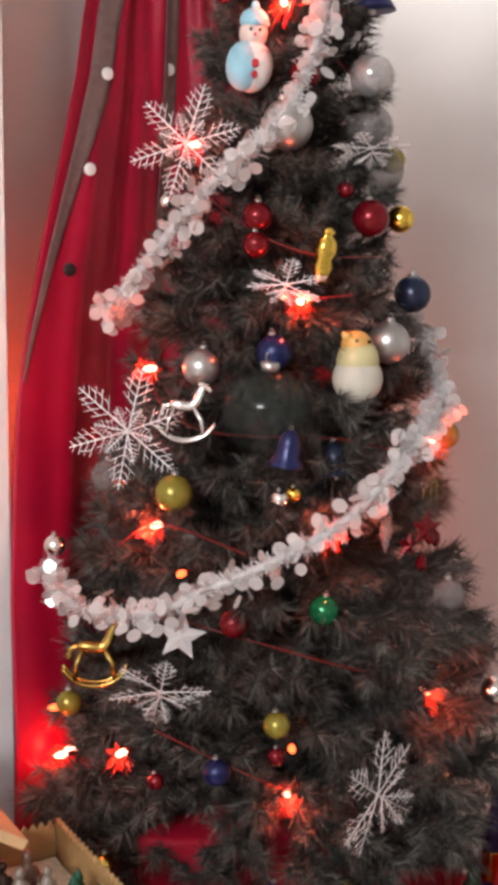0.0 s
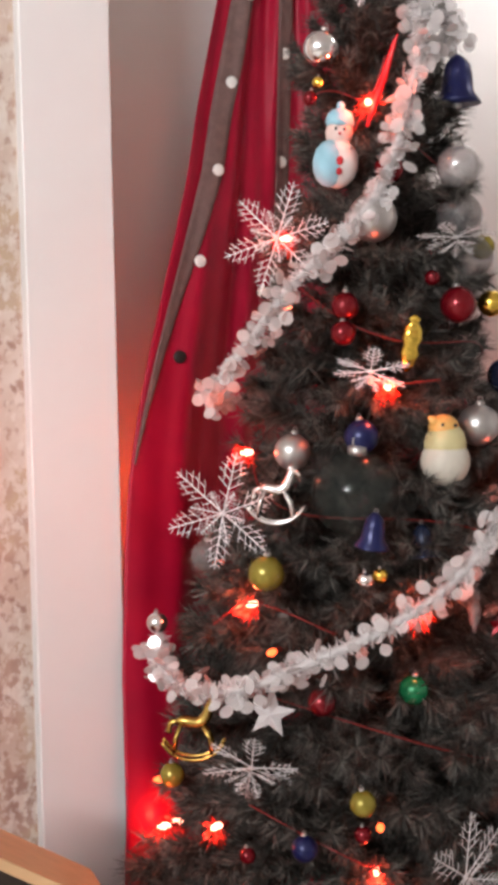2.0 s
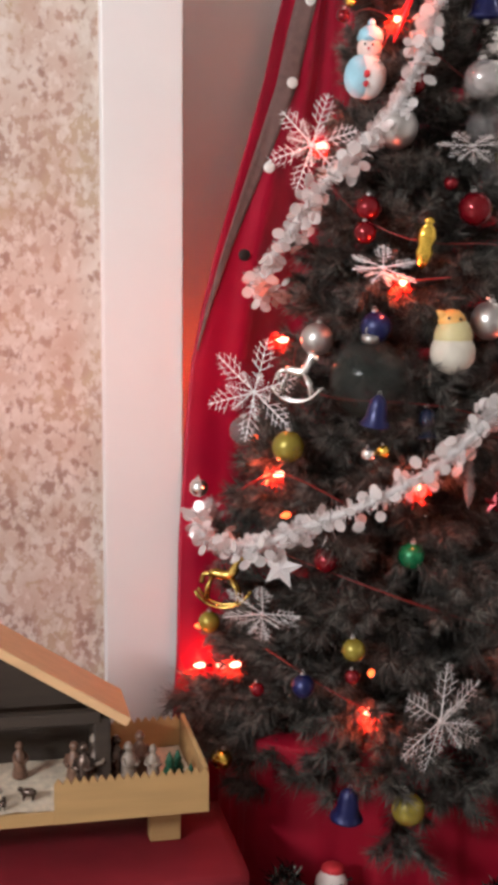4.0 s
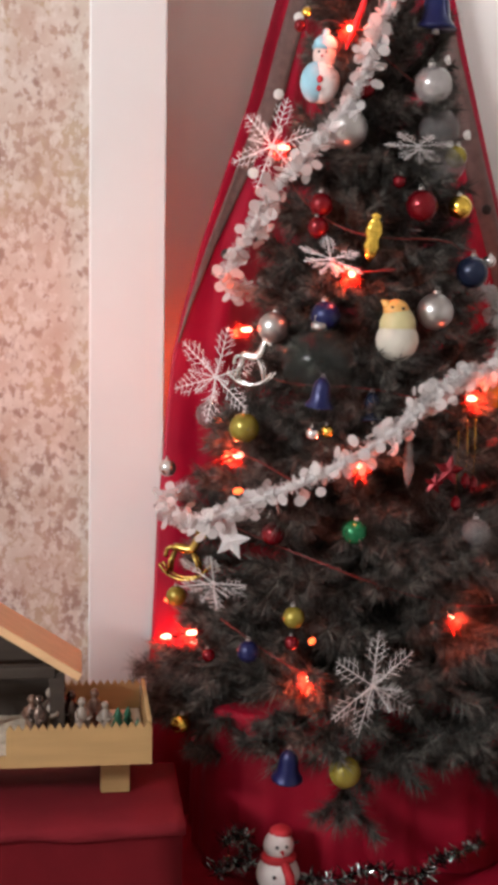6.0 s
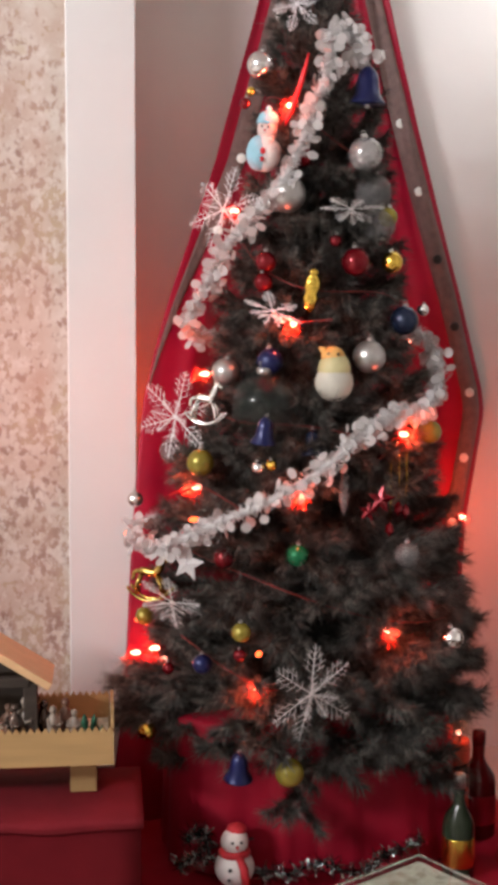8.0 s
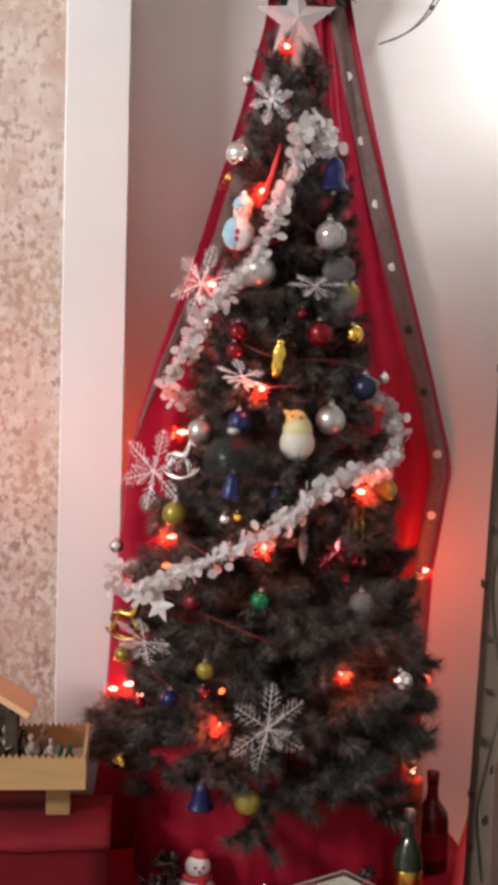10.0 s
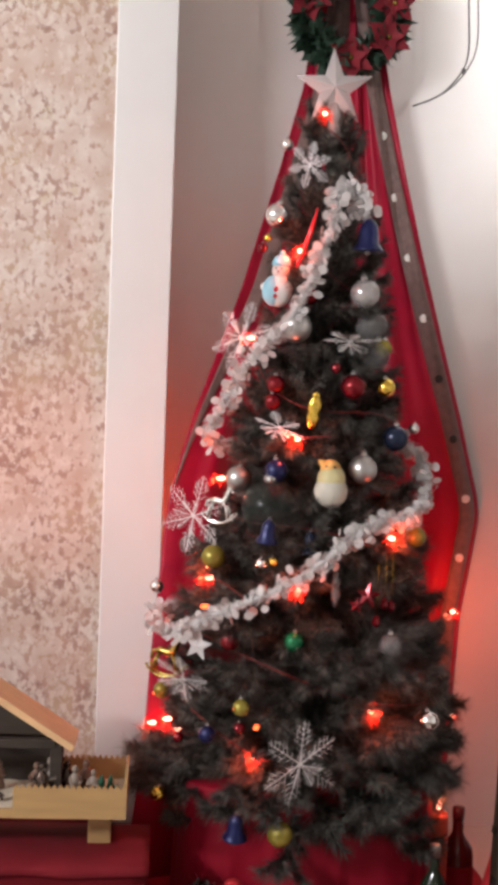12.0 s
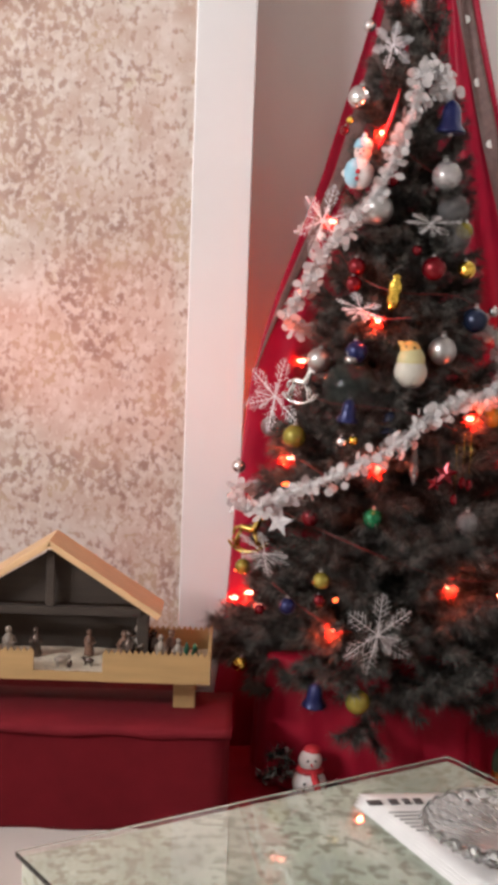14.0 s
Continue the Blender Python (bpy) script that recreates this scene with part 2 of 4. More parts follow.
def cloth_y(u, z):
    """Depth of the hanging cloth: folds gathered at the top, loose below."""
    fold = 0.014 * math.sin(u * 31 + 1.3 * math.sin(z * 2.1)) + 0.006 * math.sin(u * 67 + z * 3)
    yl = along(LEFT_Y, z)
    ease = min(1.0, u / 0.55)
    return yl + (1.745 - yl) * ease * ease * (3 - 2 * ease) + fold * min(1.0, 0.45 + 0.3 * (2.30 - z)) * min(1.0, 0.35 + u * 3)


def cloth_point(u, z, off=0.0):
    return Vector((along(CLOTH_L, z) * (1 - u) + along(CLOTH_R, z) * u, cloth_y(u, z) - off, z))


def cloth_strip(name, us, zs, off, material, parent, label="", thick=0.0012):
    bm = bm_new()
    grid = [[bm.verts.new(cloth_point(u(z) if callable(u) else u, z, off)) for u in us] for z in zs]
    for a, b in zip(grid, grid[1:]):
        for i in range(len(us) - 1):
            bm.faces.new((a[i], b[i], b[i + 1], a[i + 1]))
    ob = part(name, bm, material, parent, label)
    so = ob.modifiers.new("thickness", "SOLIDIFY")
    so.thickness = thick
    return ob


backcloth = thing("hanging_cloth", pose(0, 0, 0), "red satin cloth with grey dotted border hung behind the tree", "cloth")
ZS = list(np.linspace(2.30, 0.142, 96))
cloth_strip("cloth_panel", list(np.linspace(0, 1, 110)), ZS, 0.0, RED_CLOTH, backcloth)


def width_at(z):
    return along(CLOTH_R, z) - along(CLOTH_L, z)


def fade(z):
    return min(1.0, max(0.0, (z - 1.04) / 0.46))


for side, inner, outer in (("l", 0.026, 0.066), ("r", 0.016, 0.056)):
    if side == "l":
        us = [lambda z, k=k: (0.004 + (inner - 0.004) * fade(z) + (outer - inner) * (0.08 + 0.92 * fade(z)) * k / 4) / width_at(z) for k in range(5)]
    else:
        us = [lambda z, k=k: 1 - (inner + (outer - inner) * k / 4) / width_at(z) for k in range(5)]
    cloth_strip("border", us, [z for z in ZS if side == "r" or z > 1.02], 0.0045, BORDER, backcloth, "grey-brown woven border")
us = [lambda z, k=k: 0.42 + (k - 2) * 0.009 / width_at(z) for k in range(5)]
cloth_strip("border", us, ZS, 0.0045, BORDER, backcloth, "grey-brown woven border")


# Dark colour for discs whose mirror is missing, and for one in shade.
DULL_DISC = mat("dark_mirror_disc", (0.03, 0.022, 0.02), 0.3, vary=0.2, scale=40)


def cloth_disc(u, z, r=0.0105, material=DISC):
    bm = bm_new()
    lathe(bm, [(r, 0), (r, 0.0018), (r * 0.8, 0.003)], 16, Matrix.Translation(cloth_point(u, z, 0.006)) @ pose(0, 0, 0, 90, 0, 0))
    part("mirror_disc", bm, material, backcloth)


for k in range(6):
    z = 1.969 - 0.1553 * k
    # The lowest left disc is only unlit; its shade is put into the colour.
    cloth_disc(0.054 / width_at(z), z, material=DULL_DISC if k == 5 else DISC)
for k in range(12):
    z = 1.895 - 0.1495 * k
    cloth_disc(1 - 0.038 / width_at(z), z, material=DULL_DISC if k in (4, 5) else DISC)
for k in range(4):
    z = 2.10 - 0.19 * k
    cloth_disc(0.42, z)

# ---- wreath over the cloth ----
wreath = thing("wreath", pose(0.772, 1.69, 2.168, 90, 0, 0), "dark green leafy wreath with red poinsettia flowers on the wall", "wreath")
rnd = random.Random(5)
bm = bm_new()
tube(bm, [(0.105 * math.cos(a), 0.105 * math.sin(a), 0) for a in np.linspace(0, 2 * math.pi, 33)], 0.014, 8)
part("ring", bm, BARK, wreath)
LEAF = mat("dark_green_leaf", (0.018, 0.045, 0.028), 0.5, vary=0.4, scale=30)
PETAL = mat("red_velvet_petal", (0.20, 0.008, 0.018), 0.8, vary=0.3, scale=30)


def leaf(bm, m, l, w):
    vs = [bm.verts.new(m @ Vector(p)) for p in ((0, 0, 0), (l * 0.45, w, 0.2 * w), (l, 0, -0.1 * w), (l * 0.45, -w, 0.2 * w), (l * 0.45, 0, -0.15 * w))]
    for a, b in ((0, 1), (1, 2), (2, 3), (3, 0)):
        bm.faces.new((vs[a], vs[b], vs[4]))


bm = bm_new()
for k in range(1300):
    a = rnd.uniform(0, 2 * math.pi)
    q = pose(0.105 * math.cos(a), 0.105 * math.sin(a), rnd.uniform(-0.01, 0.02), rnd.uniform(-60, 60), rnd.uniform(-60, 40), rnd.uniform(0, 360))
    leaf(bm, q, rnd.uniform(0.035, 0.066), rnd.uniform(0.007, 0.015))
part("foliage", bm, LEAF, wreath)
for a in (15, 90, 165, 272, 330):
    bm = bm_new()
    c = pose(0.108 * math.cos(radians(a)), 0.108 * math.sin(radians(a)), 0.028, 0, 0, a)
    for ring, (n, l) in enumerate(((6, 0.062), (5, 0.042))):
        for k in range(n):
            leaf(bm, c @ pose(0, 0, 0.004 * ring, 0, -18 - 15 * ring, k * 360 / n + 30 * ring), l, l * 0.34)
    flower = part("flower", bm, PETAL, wreath, "red poinsettia flower")
    part("flower_heart", lathe(bm_new(), [(0.004, 0), (0.006, 0.004), (0.003, 0.008)], 10, c @ Matrix.Translation((0, 0, 0.006))), YELLOW, flower)

# ---- the tree ----
OUTLINE = [(0.30, 0.30), (0.40, 0.345), (0.55, 0.355), (0.72, 0.335), (0.86, 0.275), (1.0, 0.235), (1.15, 0.20), (1.45, 0.145), (1.62, 0.11), (1.80, 0.055), (1.88, 0.02)]


def radius_at(z):
    return float(np.interp(z, [p[0] for p in OUTLINE], [p[1] for p in OUTLINE]))


tree = thing("christmas_tree", pose(0.69, 1.28, 0.165), "dark green artificial fir tree decorated for Christmas", "christmas tree")
bm = bm_new()
tube(bm, [(0, 0, 0.01), (0.004, 0, 0.6), (-0.003, 0.002, 1.2), (0, 0, 1.70)], 0.014, 10, [1.2, 1.0, 0.7, 0.35])
part("trunk", bm, BARK, tree)


def branch_mesh(branches, rg, dense=1.0):
    """Wire stems and thin needles of a tier; each branch is a start, an end and a needle length."""
    V, F, M = [], [], []
    for p0, p1, nl in branches:
        p0, p1 = np.array(p0), np.array(p1)
        d = p1 - p0
        L = np.linalg.norm(d)
        d /= L
        u = np.cross(d, (0.2, 0.1, 0.97))
        u /= np.linalg.norm(u)
        w = np.cross(d, u)
        n = int(L * 2300 * dense)
        s = rg.uniform(0, 1, n) ** 0.8
        a = rg.uniform(0, 2 * math.pi, n)
        lean = rg.uniform(0.35, 0.95, n)
        ln = nl * rg.uniform(0.6, 1.15, n) * (1 - 0.25 * s)
        sag = np.sin(s * math.pi) * 0.006
        base = p0 + np.outer(s * L, d) - np.outer(sag, (0, 0, 1))
        out = np.outer(np.cos(a), u) + np.outer(np.sin(a), w)
        way = out * np.sin(lean)[:, None] * 1.15 + d * np.cos(lean)[:, None]
        tip = base + way * ln[:, None] + np.array((0, 0, -0.004))
        side = np.cross(way, rg.normal(size=(n, 3)))
        side /= np.linalg.norm(side, axis=1)[:, None] + 1e-9
        half = 0.0009
        i0 = len(V)
        V.extend(np.stack([base + side * half, base - side * half, tip], 1).reshape(-1, 3).tolist())
        F.extend((i0 + 3 * k, i0 + 3 * k + 1, i0 + 3 * k + 2) for k in range(n))
        pale = rg.uniform(size=n) < 0.18 + 0.25 * (s > 0.7)
        M.extend(pale.astype(int).tolist())
        i0 = len(V)
        V.extend((p0 + u * 0.0022).tolist() for _ in (0,))
        V.extend([(p0 - u * 0.0022).tolist(), (p1 + w * 0.001).tolist(), (p0 + w * 0.0022).tolist()])
        F.extend([(i0, i0 + 1, i0 + 2), (i0 + 1, i0 + 3, i0 + 2), (i0 + 3, i0, i0 + 2)])
        M.extend([2, 2, 2])
    return V, F, M


rg = np.random.default_rng(11)
rnd = random.Random(11)
TIERS = list(np.linspace(0.36, 1.80, 19))
for ti, z in enumerate(TIERS):
    R = radius_at(z)
    n = int(9 + R * 42)
    todo = []
    for k in range(n):
        a = 2 * math.pi * (k + 0.5 * (ti % 2)) / n + rnd.uniform(-0.12, 0.12)
        r1 = R * rnd.uniform(0.82, 1.06)
        zz = z + rnd.uniform(-0.03, 0.03)
        rise = rnd.uniform(-0.03, 0.05) + 0.03 * (z > 1.2)
        ca, sa = math.cos(a), math.sin(a)
        s0 = 0.3 * r1
        p0 = Vector((ca * s0, sa * s0, zz - 0.165 - rise * 0.3))
        p1 = Vector((ca * r1 * 0.93, sa * r1 * 0.93, zz - 0.165 + rise))
        nl = 0.028 + 0.055 * R
        todo.append((p0, p1, nl))
        for q in ((0.45, 28), (0.62, -30), (0.75, 24))[: 1 + int(R * 9)]:
            b0 = p0.lerp(p1, q[0])
            b1 = b0 + Matrix.Rotation(radians(q[1] + rnd.uniform(-8, 8)), 3, "Z") @ (p1 - p0) * (1.02 - q[0]) + Vector((0, 0, rnd.uniform(-0.03, 0.03)))
            todo.append((b0, b1, nl * 0.9))
        for q in (0.35, 0.62):
            a2 = a + rnd.uniform(-0.3, 0.3)
            zi = zz - 0.165 + rnd.uniform(-0.05, 0.05)
            i1 = r1 * q * rnd.uniform(0.9, 1.25)
            todo.append((Vector((0.1 * i1 * math.cos(a2), 0.1 * i1 * math.sin(a2), zi - 0.03)), Vector((i1 * math.cos(a2), i1 * math.sin(a2), zi)), nl * 1.15))
    if ti == 1:
        for k in range(16):
            e = Vector((-0.36 + rnd.uniform(-0.03, 0.03), -0.01 + rnd.uniform(-0.07, 0.06), 0.285 + rnd.uniform(-0.06, 0.05)))
            todo.append((Vector((-0.15, e.y * 0.4, 0.29)), e, 0.055))
        todo += [(Vector((-0.15, 0.0, 0.30)), Vector((-0.385, -0.015, 0.325)), 0.05), (Vector((-0.2, -0.03, 0.29)), Vector((-0.37, -0.05, 0.285)), 0.05),
                 (Vector((-0.2, -0.03, 0.30)), Vector((-0.36, 0.04, 0.34)), 0.05), (Vector((-0.15, -0.05, 0.28)), Vector((-0.33, -0.09, 0.27)), 0.05)]
    V, F, M = branch_mesh(todo, rg, 1.0 if R > 0.2 else 1.15)
    me = raw("branch_tier", V, F)
    ob = mesh_part("branch_tier", me, [NEEDLE, NEEDLE_PALE, BARK], tree, smooth=False)
    me.polygons.foreach_set("material_index", M)
V, F, M = branch_mesh([(Vector((0, 0, 1.60)), Vector((0.0, 0, 1.72)), 0.035), (Vector((-0.01, 0, 1.58)), Vector((-0.07, -0.02, 1.66)), 0.03), (Vector((0.01, 0, 1.58)), Vector((0.05, -0.03, 1.65)), 0.03)], rg, 1.2)
me = raw("tree_tip", V, F)
mesh_part("tree_tip", me, [NEEDLE, NEEDLE_PALE, BARK], tree, smooth=False)
me.polygons.foreach_set("material_index", M)

# ---- cloth-wrapped pot and low step under the tree ----


def draped(name, x0, x1, y0, y1, z0, z1, fold, parent, material):
    """A cloth wrapped round a rounded block, with upright folds."""
    bm = bm_new()
    n, rows = 150, 14
    cx, cy, hx, hy = (x0 + x1) / 2, (y0 + y1) / 2, (x1 - x0) / 2, (y1 - y0) / 2
    rings = []
    for j in range(rows + 4):
        f = min(j / (rows - 1), 1.0)
        shrink = (1.0, 1.0, 1.0, 0.97, 0.55)[max(0, j - rows + 1)] if j >= rows - 1 else 1.0
        ring = []
        for i in range(n):
            a = 2 * math.pi * i / n
            c, s_ = math.cos(a), math.sin(a)
            k = (abs(c) ** 5 + abs(s_) ** 5) ** (-1 / 5)
            w = 1 + fold * (1.15 - 0.7 * f) * (math.sin(a * 17 + 0.8 * math.sin(f * 3)) + 0.5 * math.sin(a * 41 + 2 * f)) - 0.03 * f
            ring.append(bm.verts.new((cx + hx * k * c * w * shrink, cy + hy * k * s_ * w * shrink, z0 + (z1 - z0) * f + (0.004 * (j - rows + 1) if j >= rows else 0))))
        rings.append(ring)
    for a, b in zip(rings, rings[1:]):
        for i in range(n):
            bm.faces.new((a[i], a[(i + 1) % n], b[(i + 1) % n], b[i]))
    bm.faces.new(rings[-1])
    return part(name, bm, material, parent)


bm = bm_new()
bmesh.ops.create_grid(bm, x_segments=70, y_segments=60, size=0.5, matrix=Matrix.Translation((0.715, 1.27, FLOOR + 0.006)) @ Matrix.Diagonal((0.81, 0.72, 1, 1)))
for v in bm.verts:
    v.co.z += 0.004 * noise.noise(Vector((v.co.x * 9, v.co.y * 14, 0))) + 0.0015 * math.sin(v.co.x * 70 + 6 * noise.noise(v.co * 4))
    v.co.x += 0.02 * noise.noise(Vector((v.co.y * 6, 3, 0)))
    v.co.y += 0.02 * noise.noise(Vector((v.co.x * 6, 9, 0)))
tagged(part("floor_cloth", bm, SHADED_SATIN), "red cloth on the floor under the tree, coloured for shade", "cloth")
pot = thing("wrapped_tree_pot", pose(0, 0, FLOOR + 0.012), "tree pot wrapped in red satin folds coloured for shade", "plant pot")
draped("cloth_wrap", 0.41, 0.965, 1.13, 1.60, 0.0, 0.27, 0.020, pot, SHADED_SATIN)
part("pot_rim", tube(bm_new(), [(0.69 + 0.15 * math.cos(a), 1.30 + 0.15 * math.sin(a), 0.285) for a in np.linspace(0, 6.28, 40)], 0.008, 8), SHADED_SATIN, pot, "gathered red rim coloured for shade")

# ---- low red cabinet with the nativity set ----
cab = thing("red_covered_bench", pose(0, 0, 0), "low bench covered with a dark red cotton cloth by the wall", "bench")
BT = 0.3585
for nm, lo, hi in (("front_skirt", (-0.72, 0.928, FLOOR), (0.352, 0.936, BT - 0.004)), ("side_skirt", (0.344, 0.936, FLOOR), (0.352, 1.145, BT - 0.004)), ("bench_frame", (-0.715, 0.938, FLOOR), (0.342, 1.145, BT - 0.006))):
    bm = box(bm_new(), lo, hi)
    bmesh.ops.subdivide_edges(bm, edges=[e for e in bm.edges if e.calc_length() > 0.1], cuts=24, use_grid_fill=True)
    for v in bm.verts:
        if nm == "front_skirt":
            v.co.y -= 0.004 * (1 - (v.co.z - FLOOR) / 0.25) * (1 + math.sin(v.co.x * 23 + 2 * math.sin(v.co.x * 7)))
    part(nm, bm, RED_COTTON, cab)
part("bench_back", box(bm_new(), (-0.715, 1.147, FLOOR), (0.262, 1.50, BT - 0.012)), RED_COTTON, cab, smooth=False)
bm = bm_new()
nx = 60
for j, (y, z) in enumerate(((1.15, BT), (1.08, BT), (1.0, BT - 0.001), (0.924, BT - 0.002), (0.917, BT - 0.009), (0.916, BT - 0.022))):
    for i in range(nx + 1):
        bm.verts.new((-0.725 + 1.081 * i / nx, y - (0.002 * math.sin(i * 0.9) if j > 3 else 0), z + (0.0025 * math.sin(i * 0.55 + 1) if j > 3 else 0.0008 * math.sin(i * 0.3 + j))))
bm.verts.ensure_lookup_table()
for j in range(5):
    for i in range(nx):
        a = j * (nx + 1) + i
        bm.faces.new([bm.verts[q] for q in (a, a + nx + 1, a + nx + 2, a + 1)])
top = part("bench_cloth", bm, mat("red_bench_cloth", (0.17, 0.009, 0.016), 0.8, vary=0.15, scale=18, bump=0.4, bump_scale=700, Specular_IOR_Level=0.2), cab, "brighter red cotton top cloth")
so = top.modifiers.new("thickness", "SOLIDIFY")
so.thickness = 0.003

# the stable is laid out at 1.115 times its size and set down at true size on the bench
SET = Matrix.Translation((0.035, -0.155, 0.1190)) @ Matrix.Scale(0.897, 4)
nat = thing("nativity_stable", SET @ pose(0, 0, 0.267), "plywood nativity stable with pitched roof and zigzag fence", "nativity scene")
X0, X1, Y0, Y1 = -0.40, 0.305, 1.262, 1.495
block("base_board", (X0, Y0, 0.077), (X1, Y1, 0.085), PLY, nat, 0.001)
for x in (-0.34, 0.222):
    for y in (1.325, 1.455):
        block("foot", (x, y, 0.0), (x + 0.050, y + 0.03, 0.077), PLY, nat, 0.002)


def fence(x0, x1, y, h, teeth, parent, along_y=False, low=0.0):
    """A thin board with a zigzag top."""
    bm = bm_new()
    top = []
    for k in range(teeth + 1):
        x = x0 + (x1 - x0) * k / teeth
        top.append((x, h))
        if k < teeth:
            top.append((x + (x1 - x0) * 0.5 / teeth, h + 0.010))
    pts = [(x0, low)] + top + [(x1, low)]
    f = [bm.verts.new((x, y, z)) for x, z in pts]
    b = [bm.verts.new((x, y + 0.006, z)) for x, z in pts]
    bm.faces.new(f)
    bm.faces.new(b[::-1])
    for i in range(len(pts)):
        j = (i + 1) % len(pts)
        bm.faces.new((f[i], b[i], b[j], f[j]))
    bmesh.ops.recalc_face_normals(bm, faces=bm.faces)
    if along_y:
        bm.transform(Matrix.Translation((along_y, 0, 0)) @ Matrix.Rotation(radians(90), 4, "Z"))
    return part("fence_board", bm, PLY, parent, smooth=False)


fence(0.066, X1, Y0 - 0.006, 0.140, 18, nat, low=0.077)
fence(X0, -0.086, Y0 - 0.006, 0.140, 22, nat, low=0.077)
block("gate_sill", (-0.086, Y0 - 0.006, 0.077), (0.066, Y0, 0.098), PLY, nat, 0.001)
fence(Y0, Y1, 0, 0.140, 16, nat, along_y=X1, low=0.077)
fence(0.14, X1 - 0.008, Y1 - 0.008, 0.138, 12, nat, low=0.082)
# sandy ground
bm = bm_new()
bmesh.ops.create_grid(bm, x_segments=24, y_segments=14, size=0.5, matrix=Matrix.Translation(((X0 + X1) / 2, (Y0 + Y1) / 2, 0.094)) @ Matrix.Diagonal((X1 - X0 - 0.02, Y1 - Y0 - 0.02, 1, 1)))
for v in bm.verts:
    v.co.z += 0.006 * noise.noise(v.co * 30)
part("ground_layer", bm, mat("pale_sand", (0.62, 0.54, 0.42), 0.9, vary=0.3, scale=90, bump=0.5, bump_scale=300), nat, "pale sandy layer")
# the stable: posts, beams, truss, dark back wall, roof
RX, RZ, EX, EZ, YF = -0.063, 0.382, 0.191, 0.219, 1.315
# Frame and walls carry the shade inside the stable in their wood colour.
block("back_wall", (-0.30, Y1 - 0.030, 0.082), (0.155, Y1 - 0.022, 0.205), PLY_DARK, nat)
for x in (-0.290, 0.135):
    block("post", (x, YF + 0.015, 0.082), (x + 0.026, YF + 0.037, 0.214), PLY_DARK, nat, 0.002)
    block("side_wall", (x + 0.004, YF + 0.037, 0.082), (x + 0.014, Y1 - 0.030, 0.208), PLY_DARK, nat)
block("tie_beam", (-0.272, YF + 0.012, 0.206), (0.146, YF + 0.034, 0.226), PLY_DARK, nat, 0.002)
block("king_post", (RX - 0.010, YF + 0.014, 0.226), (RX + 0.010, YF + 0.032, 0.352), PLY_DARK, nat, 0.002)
bm = bm_new()
g = [(-0.265, 0.226), (0.138, 0.226), (RX, 0.350)]
f = [bm.verts.new((x, YF + 0.055, z)) for x, z in g]
b = [bm.verts.new((x, YF + 0.063, z)) for x, z in g]
bm.faces.new(f), bm.faces.new(b[::-1])
for i in range(3):
    bm.faces.new((f[i], b[i], b[(i + 1) % 3], f[(i + 1) % 3]))
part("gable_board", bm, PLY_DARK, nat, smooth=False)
for sx in (1, -1):
    bm = bm_new()
    L = math.hypot(EX - RX, RZ - EZ)
    box(bm, (0, YF - 0.012, -0.015), (L, Y1 - 0.055, 0.0), 0.002)
    ang = math.atan2(RZ - EZ, EX - RX)
    m = Matrix.Translation((RX, 0, RZ)) @ Matrix.Rotation(ang, 4, "Y")
    if sx < 0:
        m = Matrix.Translation((RX, 0, RZ)) @ Matrix.Scale(-1, 4, (1, 0, 0)) @ Matrix.Rotation(ang, 4, "Y")
    bm.transform(m)
    bmesh.ops.recalc_face_normals(bm, faces=bm.faces)
    part("roof_board", bm, mat("light_roof_wood", (0.66, 0.42, 0.22), 0.55, vary=0.12, scale=18, bump=0.15, bump_scale=80, stretch=(0.3, 3, 3)), nat, "pale smooth roof board", smooth=False)

# small figures and trees inside the fence
FIG = [mat("dark_bronze_paint", (0.12, 0.085, 0.07), 0.25, 0.7, vary=0.5, scale=120), mat("cream_paint", (0.26, 0.21, 0.17), 0.35, vary=0.4, scale=120),
       mat("brown_paint", (0.17, 0.09, 0.06), 0.4, vary=0.5, scale=120)]


def figurine(x, y, h, material, label):
    bm = bm_new()
    lathe(bm, [(h * 0.19, 0), (h * 0.21, h * 0.05), (h * 0.16, h * 0.35), (h * 0.17, h * 0.62), (h * 0.10, h * 0.74), (h * 0.055, h * 0.78), (h * 0.10, h * 0.84), (h * 0.11, h * 0.91), (h * 0.06, h * 0.99)], 12)
    for s in (-1, 1):
        tube(bm, [(s * h * 0.15, 0, h * 0.66), (s * h * 0.2, -h * 0.10, h * 0.5), (s * h * 0.06, -h * 0.2, h * 0.48)], h * 0.05, 6)
    ob = part("figurine", bm, material)
    ob.matrix_world = SET @ pose(x, y, 0.267 + 0.096, 0, 0, rnd.uniform(-40, 40))
    return tagged(ob, label, "figurine", "nativity figurines")


for i, (x, y, h) in enumerate((x, y, h * 1.22) for x, y, h in ((0.118, 1.33, 0.066), (0.138, 1.345, 0.072), (0.105, 1.36, 0.058), (0.172, 1.36, 0.062), (0.19, 1.34, 0.058), (0.212, 1.37, 0.062), (-0.10, 1.38, 0.055), (-0.16, 1.36, 0.06), (0.02, 1.40, 0.05), (0.155, 1.385, 0.066), (0.23, 1.345, 0.05))):
    figurine(x, y, h, FIG[i % 3], ("small dark bronze robed figurine in the stable yard", "small cream painted robed figurine in the stable yard", "small brown painted robed figurine in the stable yard")[i % 3])


